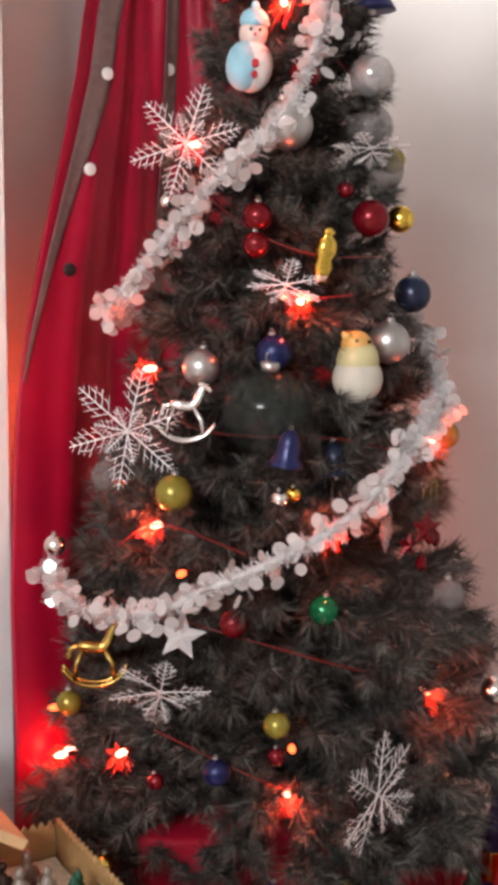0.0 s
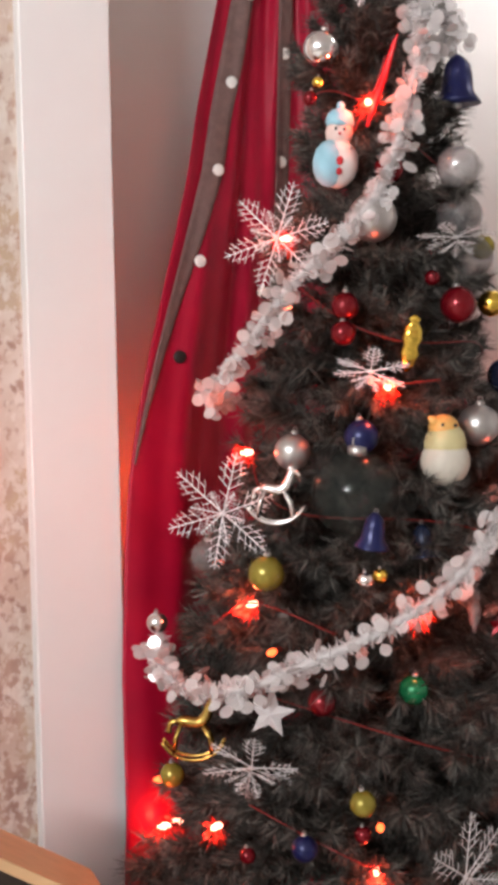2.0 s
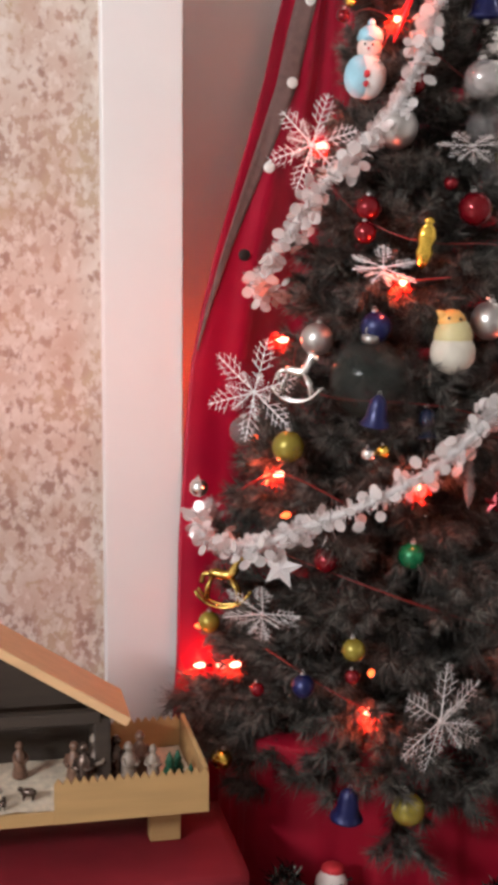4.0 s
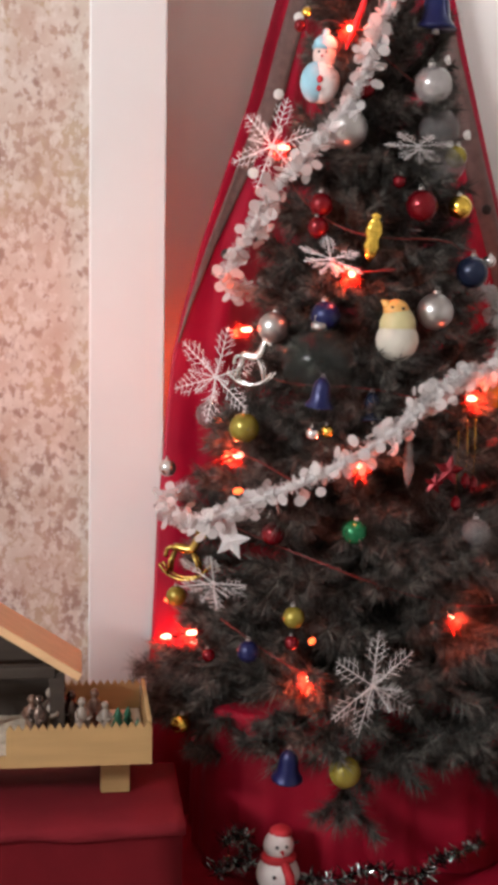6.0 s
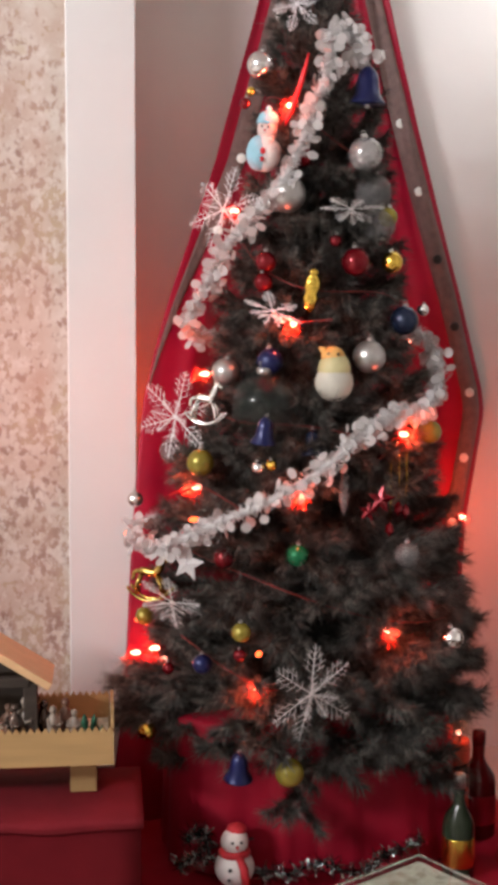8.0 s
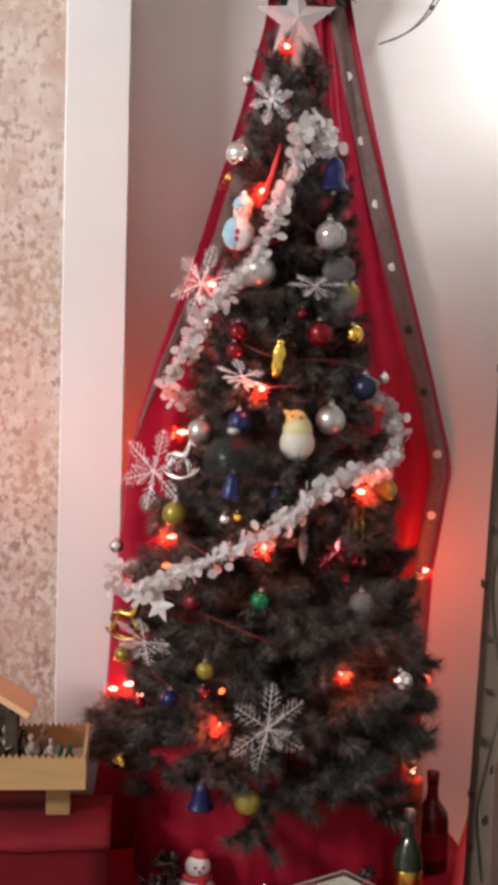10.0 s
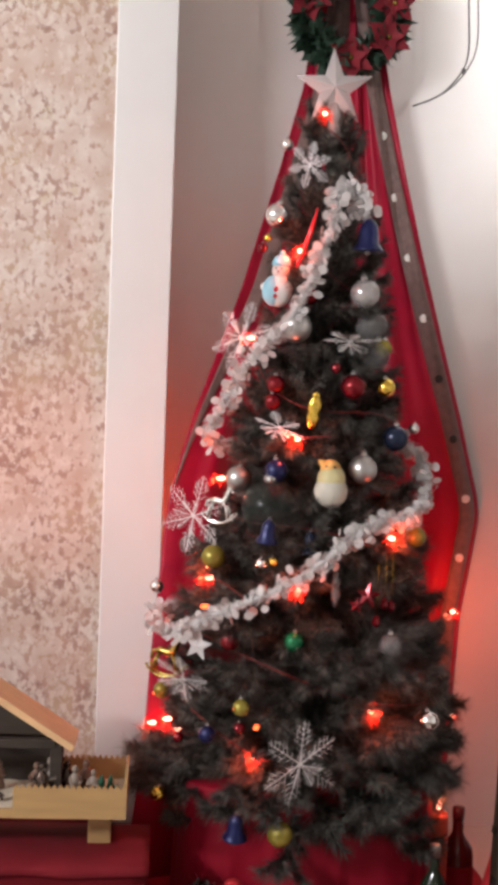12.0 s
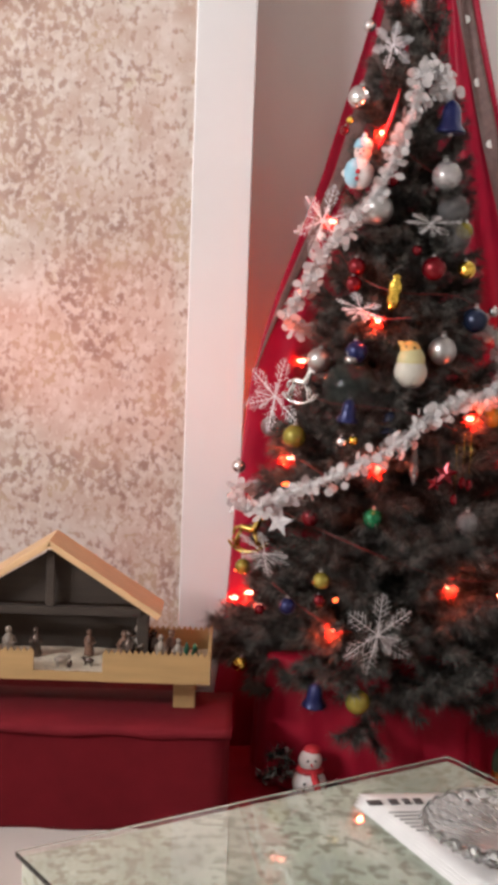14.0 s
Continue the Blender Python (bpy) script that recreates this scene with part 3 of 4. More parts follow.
def sheep(x, y, s, turn, material):
    bm = bm_new()
    bmesh.ops.create_icosphere(bm, subdivisions=2, radius=s, matrix=pose(0, 0, s * 1.3) @ Matrix.Diagonal((1.5, 0.85, 0.85, 1)))
    bmesh.ops.create_icosphere(bm, subdivisions=2, radius=s * 0.5, matrix=pose(s * 1.5, 0, s * 1.8))
    for a in (-0.8, 0.8):
        for b in (-0.4, 0.4):
            tube(bm, [(a * s, b * s, s), (a * s, b * s, 0)], s * 0.18, 6)
    for v in bm.verts:
        v.co += 0.06 * s * Vector(noise.noise_vector(v.co * 300))
    ob = part("sheep_figurine", bm, material)
    ob.matrix_world = SET @ pose(x, y, 0.267 + 0.097, 0, 0, turn)
    tagged(ob, "tiny animal figurine on the sandy stable yard", "figurine", "nativity animals")


sheep(-0.03, 1.30, 0.011, 20, FIG[1]), sheep(0.03, 1.31, 0.009, 160, FIG[0]), sheep(0.155, 1.315, 0.010, -30, FIG[0]), sheep(0.2, 1.30, 0.011, 15, FIG[2])
sheep(-0.01, 1.285, 0.007, 80, FIG[0])
TOY_GREEN = mat("dark_green_flock", (0.012, 0.085, 0.045), 0.6, vary=0.4, scale=120)
for x, y, h in ((0.250, 1.30, 0.066), (0.268, 1.33, 0.056), (0.283, 1.295, 0.046)):
    ob = part("toy_tree", lathe(bm_new(), [(h * 0.10, 0), (h * 0.10, h * 0.1), (h * 0.26, h * 0.14), (h * 0.14, h * 0.42), (h * 0.20, h * 0.45), (h * 0.09, h * 0.7), (h * 0.13, h * 0.73), (0.0008, h)], 10), TOY_GREEN)
    ob.matrix_world = SET @ pose(x, y, 0.267 + 0.096)
    tagged(ob, "tiny dark green toy fir inside the fence", "toy tree", "toy firs")

# ---- glass coffee table ----
A, B = Vector((0.083, 0.032, 0)), Vector((0.690, 0.420, 0))
d1 = (B - A).normalized()
d2 = Vector((d1.y, -d1.x, 0))
TOP = 0.50
tm = Matrix(((d1.x, d2.x, 0, A.x), (d1.y, d2.y, 0, A.y), (0, 0, 1, 0), (0, 0, 0, 1)))
TL, TW = (B - A).length, 1.05
table = thing("coffee_table", pose(0, 0, 0), "coffee table with a glass sheet over patterned grey-green cloth", "coffee table")


def tblock(name, lo, hi, material, bevel=0.0, label=""):
    bm = box(bm_new(), lo, hi, bevel)
    bm.transform(tm)
    bmesh.ops.recalc_face_normals(bm, faces=bm.faces)
    return part(name, bm, material, table, label, smooth=False)


def table_cloth_material():
    m, nt, b = nodes_of("faded_floral_cloth")
    base = ramp(nt, link_noise(nt, 7, 4).outputs[0], [(0.35, (0.36, 0.37, 0.30)), (0.65, (0.58, 0.58, 0.48))])
    spot = ramp(nt, link_noise(nt, 62, 2).outputs[0], [(0.52, (0, 0, 0)), (0.58, (0.85, 0.85, 0.85))])
    nt.links.new(mix(nt, spot.outputs[0], base.outputs[0], (0.30, 0.28, 0.21)), b.inputs["Base Color"])
    b.inputs["Roughness"].default_value = 0.8
    return m


TABLE_CLOTH = table_cloth_material()
GLASS = glass_material("table_glass", (0.92, 0.97, 0.95))
tblock("tabletop", (0.006, 0.006, TOP - 0.045), (TL - 0.006, TW, TOP - 0.0105), TABLE_CLOTH, 0.003)
sheet = tblock("glass_sheet", (0, 0, TOP - 0.008), (TL, TW + 0.006, TOP), GLASS, 0.0015, "clear glass sheet with dark edge")
sheet.visible_shadow = False
tblock("cloth_drop", (0.012, 0.012, TOP - 0.19), (TL - 0.012, TW - 0.006, TOP - 0.047), mat("striped_grey_cloth", (0.16, 0.15, 0.12), 0.8, vary=0.5, scale=60, stretch=(6, 6, 0.1)), 0.003, "grey striped cloth skirt")
for x in (0.03, TL - 0.08):
    for y in (0.03, TW - 0.08):
        tblock("leg", (x, y, FLOOR), (x + 0.05, y + 0.05, TOP - 0.19), PLY_DARK, 0.004)

# ---- newspaper and cut-glass dish on the table ----


def on_table(u, v, z=TOP):
    return tm @ Vector((u, v, z))


PRINT = mat("newsprint", (0.72, 0.71, 0.69), 0.7, vary=0.08, scale=30, bump=0.1, bump_scale=200)
INK = mat("dark_print_ink", (0.06, 0.06, 0.06), 0.7, vary=0.2, scale=60)
news = thing("newspaper", pose(0.524, 0.212, TOP + 0.001, 0, 0, 9), "folded newspaper with bold headline lying on the glass table", "newspaper")
for k in range(4):
    bm = bm_new()
    nx, ny = 16, 12
    grid = []
    for j in range(ny + 1):
        row = []
        for i in range(nx + 1):
            x, y = 0.40 * i / nx + 0.003 * k, -0.29 * j / ny - 0.002 * k
            row.append(bm.verts.new((x + 0.07 * (j / ny), y + 0.006 * k, 0.0008 + 0.0016 * k + 0.004 * (k / 3) * math.exp(-((i / nx) ** 2) * 12))))
        grid.append(row)
    for a, b in zip(grid, grid[1:]):
        for i in range(nx):
            bm.faces.new((a[i], b[i], b[i + 1], a[i + 1]))
    ob = part("sheet", bm, PRINT, news)
    so = ob.modifiers.new("thickness", "SOLIDIFY")
    so.thickness = 0.0006
ZP = 0.0112
x = 0.045
for k, w in enumerate((0.016, 0.012, 0.014, 0.0, 0.012, 0.006, 0.018, 0.012, 0.012, 0.0, 0.016, 0.012, 0.0, 0.012, 0.016, 0.014)):
    if w:
        block("headline_bar", (x, -0.030, ZP - 0.0012), (x + w * 0.8, -0.012, ZP), INK, news)
    x += w + 0.004 if w else 0.012
block("emblem", (0.014, -0.030, ZP - 0.0012), (0.034, -0.014, ZP), INK, news)
for j in range(6):
    for c in range(4):
        block("text_bar", (0.035 + j * 0.004 + c * 0.088, -0.058 - j * 0.012, ZP - 0.0014), (0.112 + j * 0.004 + c * 0.088, -0.054 - j * 0.012, ZP - 0.0004), mat("grey_print", (0.35, 0.35, 0.34), 0.7) if j == 0 and c == 0 else bpy.data.materials["grey_print"], news)

CUT = glass_material("cut_glass", (0.96, 0.97, 0.97), 0.03)
dish = thing("glass_dish", pose(0.716, 0.045, TOP + 0.0125), "oval cut-glass dish with scalloped rim on the newspaper", "dish")
bm = bm_new()
prof = [(0.048, 0.0), (0.060, 0.002), (0.072, 0.006), (0.084, 0.011), (0.095, 0.017), (0.105, 0.024), (0.114, 0.031), (0.121, 0.038), (0.117, 0.039), (0.108, 0.031), (0.098, 0.023), (0.086, 0.016), (0.070, 0.010), (0.001, 0.007)]
rings = []
N = 168
for j, (r, z) in enumerate(prof):
    ring = []
    for i in range(N):
        a = 2 * math.pi * i / N
        knob = (1 + math.cos(a * 28 + math.pi * j)) / 2 if 0 < j < 8 else 0.0
        w = 1 + 0.038 * knob
        ring.append(bm.verts.new((r * w * math.cos(a), r * w * math.sin(a) * 0.9, z - 0.003 * knob + (0.004 * abs(math.cos(a * 14)) if j in (7, 8) else 0))))
    rings.append(ring)
for a, b in zip(rings, rings[1:]):
    for i in range(N):
        bm.faces.new((a[i], a[(i + 1) % N], b[(i + 1) % N], b[i]))
bm.faces.new(rings[0][::-1])
bm.faces.new(rings[-1])
bmesh.ops.recalc_face_normals(bm, faces=bm.faces)
part("bowl", bm, CUT, dish, smooth=False)
part("rim_band", tube(bm_new(), [(0.119 * math.cos(a), 0.119 * 0.9 * math.sin(a), 0.0405 + 0.003 * abs(math.cos(a * 14))) for a in np.linspace(0, 2 * math.pi, 113)], 0.0022, 6), CUT, dish)

# ---- string lights ----
lights = thing("string_lights", pose(0, 0, 0), "string of small glowing red bulbs wound round the tree", "string lights")
LAMPS = [(0.626, 1.121, 1.159), (0.464, 1.214, 0.859), (0.632, 1.050, 0.865), (0.554, 1.018, 0.538), (0.781, 1.036, 0.629), (0.482, 1.270, 1.064),
         (0.384, 1.153, 0.576), (0.818, 1.090, 0.967), (0.622, 1.165, 1.540), (0.533, 1.240, 1.362), (0.353, 1.286, 0.532), (0.670, 1.240, 1.835)]


def bulb(p, material, watts):
    p = Vector(p)
    out = Vector((p.x - AXIS.x, p.y - AXIS.y, 0)).normalized()
    q = Matrix.Translation(p) @ out.to_track_quat("Z", "Y").to_matrix().to_4x4()
    b = part("bulb", lathe(bm_new(), [(0.0025, -0.009), (0.0048, -0.004), (0.0052, 0.002), (0.0034, 0.008), (0.0008, 0.011)], 10, q), material, lights)
    part("socket", lathe(bm_new(), [(0.0032, -0.020), (0.0036, -0.012), (0.0032, -0.007)], 8, q), CABLE, b)
    if watts:
        rn = np.random.default_rng(int(p.z * 1000))
        V, F = [], []
        for k in range(190):
            w = rn.normal(size=3)
            w /= np.linalg.norm(w)
            w = w + np.array(out) * 0.25 + np.array((0, 0, -0.32))
            e = np.cross(w, rn.normal(size=3))
            e /= np.linalg.norm(e) / 0.00032
            l = rn.uniform(0.006, 0.026)
            i0 = len(V)
            c = np.array(p)
            V += [c + e, c - e, c + w * l - e, c + w * l + e]
            F.append((i0, i0 + 1, i0 + 2, i0 + 3))
        mesh_part("tinsel_spray", raw("tinsel_spray", V, F), RED_SPRAY, b, "red plastic spray lit by the bulb", smooth=False)
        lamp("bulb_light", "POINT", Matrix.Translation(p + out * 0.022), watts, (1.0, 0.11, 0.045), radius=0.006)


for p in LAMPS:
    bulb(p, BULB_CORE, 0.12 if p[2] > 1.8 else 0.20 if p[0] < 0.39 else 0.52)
for p in ((0.433, 1.265, 0.910), (0.451, 1.115, 0.816), (0.362, 1.33, 0.585), (0.555, 1.01, 0.60)):
    bulb(p, BULB_DIM, 0)
# unseen bulbs added behind and beside the tree, where the walls are tinted red
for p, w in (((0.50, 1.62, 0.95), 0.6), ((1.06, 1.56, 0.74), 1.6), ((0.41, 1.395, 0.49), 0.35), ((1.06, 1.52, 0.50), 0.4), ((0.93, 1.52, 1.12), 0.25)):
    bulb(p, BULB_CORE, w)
bm = bm_new()
pts = []
for k in range(170):
    f = k / 169
    z = 1.80 - 1.30 * f
    a = -2.2 + f * 30.0
    r = radius_at(z) * 0.80
    pts.append((0.69 + r * math.cos(a), 1.28 + r * math.sin(a), z + 0.02 * math.sin(f * 70)))
tube(bm, spline(pts, 500), 0.0012, 5)
part("cable", bm, CABLE, lights)
for ends in (((0.640, 1.150, 1.60), (0.634, 1.158, 1.57), (0.622, 1.165, 1.54), (0.600, 1.165, 1.50)), ((0.605, 1.105, 1.175), (0.626, 1.115, 1.163), (0.69, 1.09, 1.168)),
             ((0.43, 1.15, 0.60), (0.49, 1.04, 0.575), (0.554, 1.01, 0.543), (0.59, 1.0, 0.538)), ((0.40, 1.20, 0.84), (0.464, 1.205, 0.862), (0.53, 1.09, 0.838))):
    part("cable", tube(bm_new(), spline(ends, 24), 0.0013, 5), CABLE, lights)

# ---- sequin garland ----
GARLAND = [(0.752, 1.18, 1.618), (0.744, 1.158, 1.645), (0.725, 1.161, 1.672), (0.693, 1.153, 1.661), (0.683, 1.135, 1.597), (0.656, 1.125, 1.527), (0.641, 1.119, 1.482), (0.605, 1.119, 1.408),
           (0.558, 1.141, 1.351), (0.517, 1.180, 1.299), (0.481, 1.242, 1.228), (0.452, 1.300, 1.161), (0.50, 1.42, 1.13), (0.69, 1.49, 1.13), (0.85, 1.42, 1.15), (0.888, 1.30, 1.145), (0.906, 1.225, 1.105),
           (0.908, 1.205, 1.06), (0.876, 1.135, 1.022), (0.844, 1.085, 1.006), (0.793, 1.048, 1.004), (0.744, 1.018, 0.986), (0.701, 1.003, 0.951), (0.626, 0.996, 0.895), (0.543, 1.014, 0.850), (0.470, 1.052, 0.813),
           (0.405, 1.110, 0.773), (0.363, 1.20, 0.757), (0.351, 1.297, 0.766), (0.40, 1.44, 0.77)]
garland = thing("tinsel_garland", pose(0, 0, 0), "white tinsel garland with round pearly sequins round the tree", "garland")
line = spline(GARLAND, 420)
part("cord", tube(bm_new(), line, 0.0065, 8), TINSEL, garland)
rg = np.random.default_rng(3)
V, F = [], []
for k in range(13000):
    i = rg.integers(0, len(line) - 1)
    p = line[i] + (line[i + 1] - line[i]) * rg.uniform()
    w = rg.normal(size=3)
    w /= np.linalg.norm(w)
    s = np.cross(w, rg.normal(size=3))
    s /= np.linalg.norm(s)
    ln = rg.uniform(0.008, 0.019)
    i0 = len(V)
    V += [p + s * 0.0008, p - s * 0.0008, p + w * ln + s * 0.0005, p + w * ln - s * 0.0005]
    F.append((i0, i0 + 1, i0 + 3, i0 + 2))
tinsel = mesh_part("tinsel", raw("tinsel", V, F), TINSEL, garland, smooth=False)
tagged(tinsel, kind="stuff")
V, F = [], []
disc = raw("sequin", [(0.0095 * math.cos(a), 0.0095 * math.sin(a), z) for z in (0, 0.0006) for a in np.linspace(0, 2 * math.pi, 12, endpoint=False)],
           [tuple(range(11, -1, -1)), tuple(range(12, 24))] + [(q, (q + 1) % 12, 12 + (q + 1) % 12, 12 + q) for q in range(12)])
disc.materials.append(SEQUIN)
for k in range(900):
    i = rg.integers(0, len(line) - 1)
    w = rg.normal(size=3)
    w[2] -= 0.25
    w /= np.linalg.norm(w)
    c = line[i] + w * rg.uniform(0.007, 0.029)
    n = rg.normal(size=3) + np.array((0, -0.7, 0))
    n /= np.linalg.norm(n)
    if k < 300:
        ob = new("sequin", disc)
        ob.parent = garland
        ob.matrix_local = Matrix.Translation(Vector(c)) @ Vector(n).to_track_quat("Z", "Y").to_matrix().to_4x4()
        continue
    u = np.cross(n, (0.3, 0.2, 0.9))
    u /= np.linalg.norm(u)
    v = np.cross(n, u)
    r = rg.uniform(0.007, 0.0110)
    i0 = len(V)
    ring = [c + r * (math.cos(a) * u + math.sin(a) * v) for a in np.linspace(0, 2 * math.pi, 12, endpoint=False)]
    V += ring + [q - n * 0.0005 for q in ring]
    F += [tuple(range(i0, i0 + 12)), tuple(range(i0 + 23, i0 + 11, -1))]
    F += [(i0 + q, i0 + 12 + q, i0 + 12 + (q + 1) % 12, i0 + (q + 1) % 12) for q in range(12)]
sequins = mesh_part("sequin_cover", raw("sequin_cover", V, F), SEQUIN, garland, smooth=False)
tagged(sequins, kind="stuff")

# ---- star on the tip ----
star = thing("tree_star", pose(0.690, 1.262, 1.893, 0, -2, 0), "clear faceted plastic star on the tree's tip", "star")
bm = bm_new()
ring = []
for k in range(10):
    r = 0.086 if k % 2 == 0 else 0.034
    a = radians(90 + 36 * k)
    ring.append(bm.verts.new((r * math.cos(a), 0, r * math.sin(a))))
f, b = bm.verts.new((0, -0.020, 0)), bm.verts.new((0, 0.020, 0))
for k in range(10):
    bm.faces.new((ring[k], ring[(k + 1) % 10], f))
    bm.faces.new((ring[(k + 1) % 10], ring[k], b))
bmesh.ops.recalc_face_normals(bm, faces=bm.faces)
part("star_body", bm, STAR_PLASTIC, star, smooth=False)
part("socket", lathe(bm_new(), [(0.016, -0.105), (0.018, -0.075), (0.012, -0.045), (0.006, -0.03)], 12), STAR_PLASTIC, star, "clear plastic holder")

# ---- snowflakes ----


def snowflake_mesh(d, seed):
    """Six flat arms with paired side twigs, a smaller star set in front of the middle."""
    rn = random.Random(seed)
    bm = bm_new()
    for k in range(12):
        layer, k = divmod(k, 6)
        R = d / 2 * (1.0 if layer == 0 else 0.52) * rn.uniform(0.93, 1.04)
        q = Matrix.Translation((0, -0.006 * layer, 0)) @ Matrix.Rotation(radians(60 * k + 30 * layer + rn.uniform(-4, 4)), 4, "Y") @ Matrix.Rotation(radians(rn.uniform(-9, 9) + 28 * layer), 4, "X")
        segs = [((0, 0, 0), (0, 0, R), 0.0012 - 0.0003 * layer)]
        for h, l in ((0.26, 0.15), (0.40, 0.27), (0.54, 0.29), (0.67, 0.24), (0.79, 0.18), (0.90, 0.11)):
            for s in (-1, 1):
                b0 = Vector((0, 0, h * R))
                e = Vector((s * l * R * 0.80, rn.uniform(-0.05, 0.05) * R, (h + l * rn.uniform(0.52, 0.66)) * R))
                segs.append((b0, e, 0.0007 - 0.00015 * layer))
                if layer == 0 and l > 0.2:
                    m = b0.lerp(e, 0.55)
                    segs.append((m, m + Vector((s * 0.012 * R, 0.02 * R, 0.11 * R)), 0.0007))
        for a, b, thick in segs:
            tube(bm, [q @ Vector(a), q @ Vector(b)], thick, 4, [1.0, 0.75])
    bmesh.ops.create_icosphere(bm, subdivisions=1, radius=0.005, matrix=Matrix.Diagonal((1, 0.6, 1, 1)))
    return bm


def snowflake(p, d, rx=0, ry=0, rz=0, label="frosted clear plastic snowflake hanging on the tree", material=None):
    ob = part("snowflake", snowflake_mesh(d, int(p[2] * 1000)), material or FROST, smooth=False)
    ob.matrix_world = pose(*p, rx, ry, rz)
    return tagged(ob, label, "snowflake", "snowflakes on the tree")


snowflake((0.512, 1.225, 1.362), 0.156, -8, 16, -36)
snowflake((0.585, 1.090, 1.182), 0.112, 62, 10, -25)
snowflake((0.425, 1.220, 0.988), 0.166, -5, 12, -38)
snowflake((0.412, 1.095, 0.672), 0.142, 42, 10, -25, material=FROST_CLEAR)
snowflake((0.633, 0.930, 0.553), 0.172, 4, 4, 20, "clear plastic snowflake on the lowest branches", FROST_CLEAR)
snowflake((0.722, 1.105, 1.358), 0.112, 72, 6, 10, material=FROST_CLEAR)
snowflake((0.638, 1.200, 1.722), 0.096, 0, 12, 5, "small thick frosted snowflake near the tree's tip")

# ---- baubles and figures ----
CAP = SILVER_MATT


def bauble(p, d, material, label, cap=True):
    ob = thing("bauble", pose(*p, rnd.uniform(-10, 10), rnd.uniform(-10, 10), 0), label, "bauble", "baubles on the tree")
    r = d / 2
    n = 16
    part("ball", lathe(bm_new(), [(max(r * math.sin(math.pi * k / n), 0.0004), -r * math.cos(math.pi * k / n)) for k in range(n + 1)], 24), material, ob)
    if cap:
        part("cap", lathe(bm_new(), [(r * 0.22, r * 0.94), (r * 0.22, r * 1.12), (r * 0.1, r * 1.16)], 12), CAP, ob)
        part("loop", tube(bm_new(), [(r * 0.12 * math.cos(a), 0, r * 1.24 + r * 0.12 * math.sin(a)) for a in np.linspace(0, 6.28, 13)], max(r * 0.025, 0.0005), 5), CAP, ob)
    return ob


for x, y, z, d, m, lab in (
        (0.576, 1.215, 1.617, 0.050, SILVER, "shiny silver bauble"), (0.596, 1.275, 1.774, 0.026, SILVER, "tiny shiny silver bauble"), (0.531, 1.320, 1.290, 0.022, SILVER, "tiny shiny silver bauble"),
        (0.756, 1.155, 1.458, 0.060, CRACKLE_BALL, "clear silvery crackled bauble"), (0.778, 1.190, 1.394, 0.066, CLEAR_BALL, "clear grey plastic bauble"), (0.785, 1.165, 1.335, 0.058, CLEAR_BALL, "clear grey plastic bauble"),
        (0.615, 1.140, 1.385, 0.066, SILVER_MATT, "satin silver bauble"),
        (0.735, 1.120, 1.268, 0.050, RED_BALL, "glossy red bauble"), (0.580, 1.155, 1.268, 0.038, RED_BALL, "small glossy red bauble"), (0.575, 1.150, 1.232, 0.034, RED_BALL, "small glossy red bauble"), (0.64, 1.14, 1.45, 0.04, RED_BALL, "small glossy red bauble"),
        (0.830, 1.150, 1.166, 0.052, NAVY_BALL, "dark navy bauble"), (0.758, 1.105, 1.103, 0.058, SILVER_MATT, "satin silver bauble"), (0.584, 1.115, 1.094, 0.046, BLUE_BALL, "glossy blue bauble"),
        (0.575, 1.115, 1.018, 0.118, SMOKE_BALL, "large smoky see-through bauble"), (0.512, 1.180, 1.072, 0.050, SILVER_MATT, "satin silver bauble"), (0.466, 1.168, 0.910, 0.050, YELLOW, "glossy yellow bauble"),
        (0.420, 1.275, 0.920, 0.046, CLEAR_BALL, "clear grey plastic bauble"), (0.353, 1.302, 0.825, 0.030, SILVER, "small shiny silver bauble"), (0.556, 1.050, 0.915, 0.022, SILVER, "tiny shiny silver bauble"), (0.580, 1.055, 0.918, 0.02, GOLD, "tiny gold bauble"),
        (0.815, 1.030, 0.762, 0.046, CLEAR_BALL, "clear plastic bauble"), (0.500, 1.065, 0.757, 0.038, RED_BALL, "small glossy red bauble"), (0.626, 1.050, 0.761, 0.040, GREEN_BALL, "glossy green bauble"),
        (0.370, 1.300, 0.600, 0.036, YELLOW, "small glossy yellow bauble"), (0.460, 1.035, 0.578, 0.034, BLUE_BALL, "small glossy blue bauble"), (0.405, 1.095, 0.555, 0.022, RED_BALL, "tiny glossy red bauble"), (0.523, 0.995, 0.642, 0.034, YELLOW, "small glossy yellow bauble"),
        (0.520, 0.990, 0.604, 0.022, RED_BALL, "tiny glossy red bauble"), (0.895, 1.02, 0.617, 0.040, SILVER, "shiny silver bauble"), (0.800, 1.165, 1.349, 0.036, YELLOW, "small glossy yellow bauble"), (0.806, 1.150, 1.269, 0.038, GOLD, "small gold bauble"),
        (0.875, 1.125, 0.968, 0.042, YELLOW, "small glossy yellow bauble"), (0.605, 0.975, 0.402, 0.050, YELLOW, "glossy yellow bauble under the lowest branches"), (0.880, 1.215, 1.185, 0.022, SILVER, "tiny shiny silver bauble"),
        (0.545, 1.185, 1.545, 0.020, RED_BALL, "tiny glossy red bauble"), (0.555, 1.18, 1.565, 0.016, GOLD, "tiny gold bauble"), (0.37, 1.19, 0.41, 0.034, GOLD, "small gold bauble"), (0.70, 1.13, 1.305, 0.022, RED_BALL, "tiny glossy red bauble")):
    bauble((x, y, z), d, m, lab + ("" if "under" in lab else " hanging on the tree"))


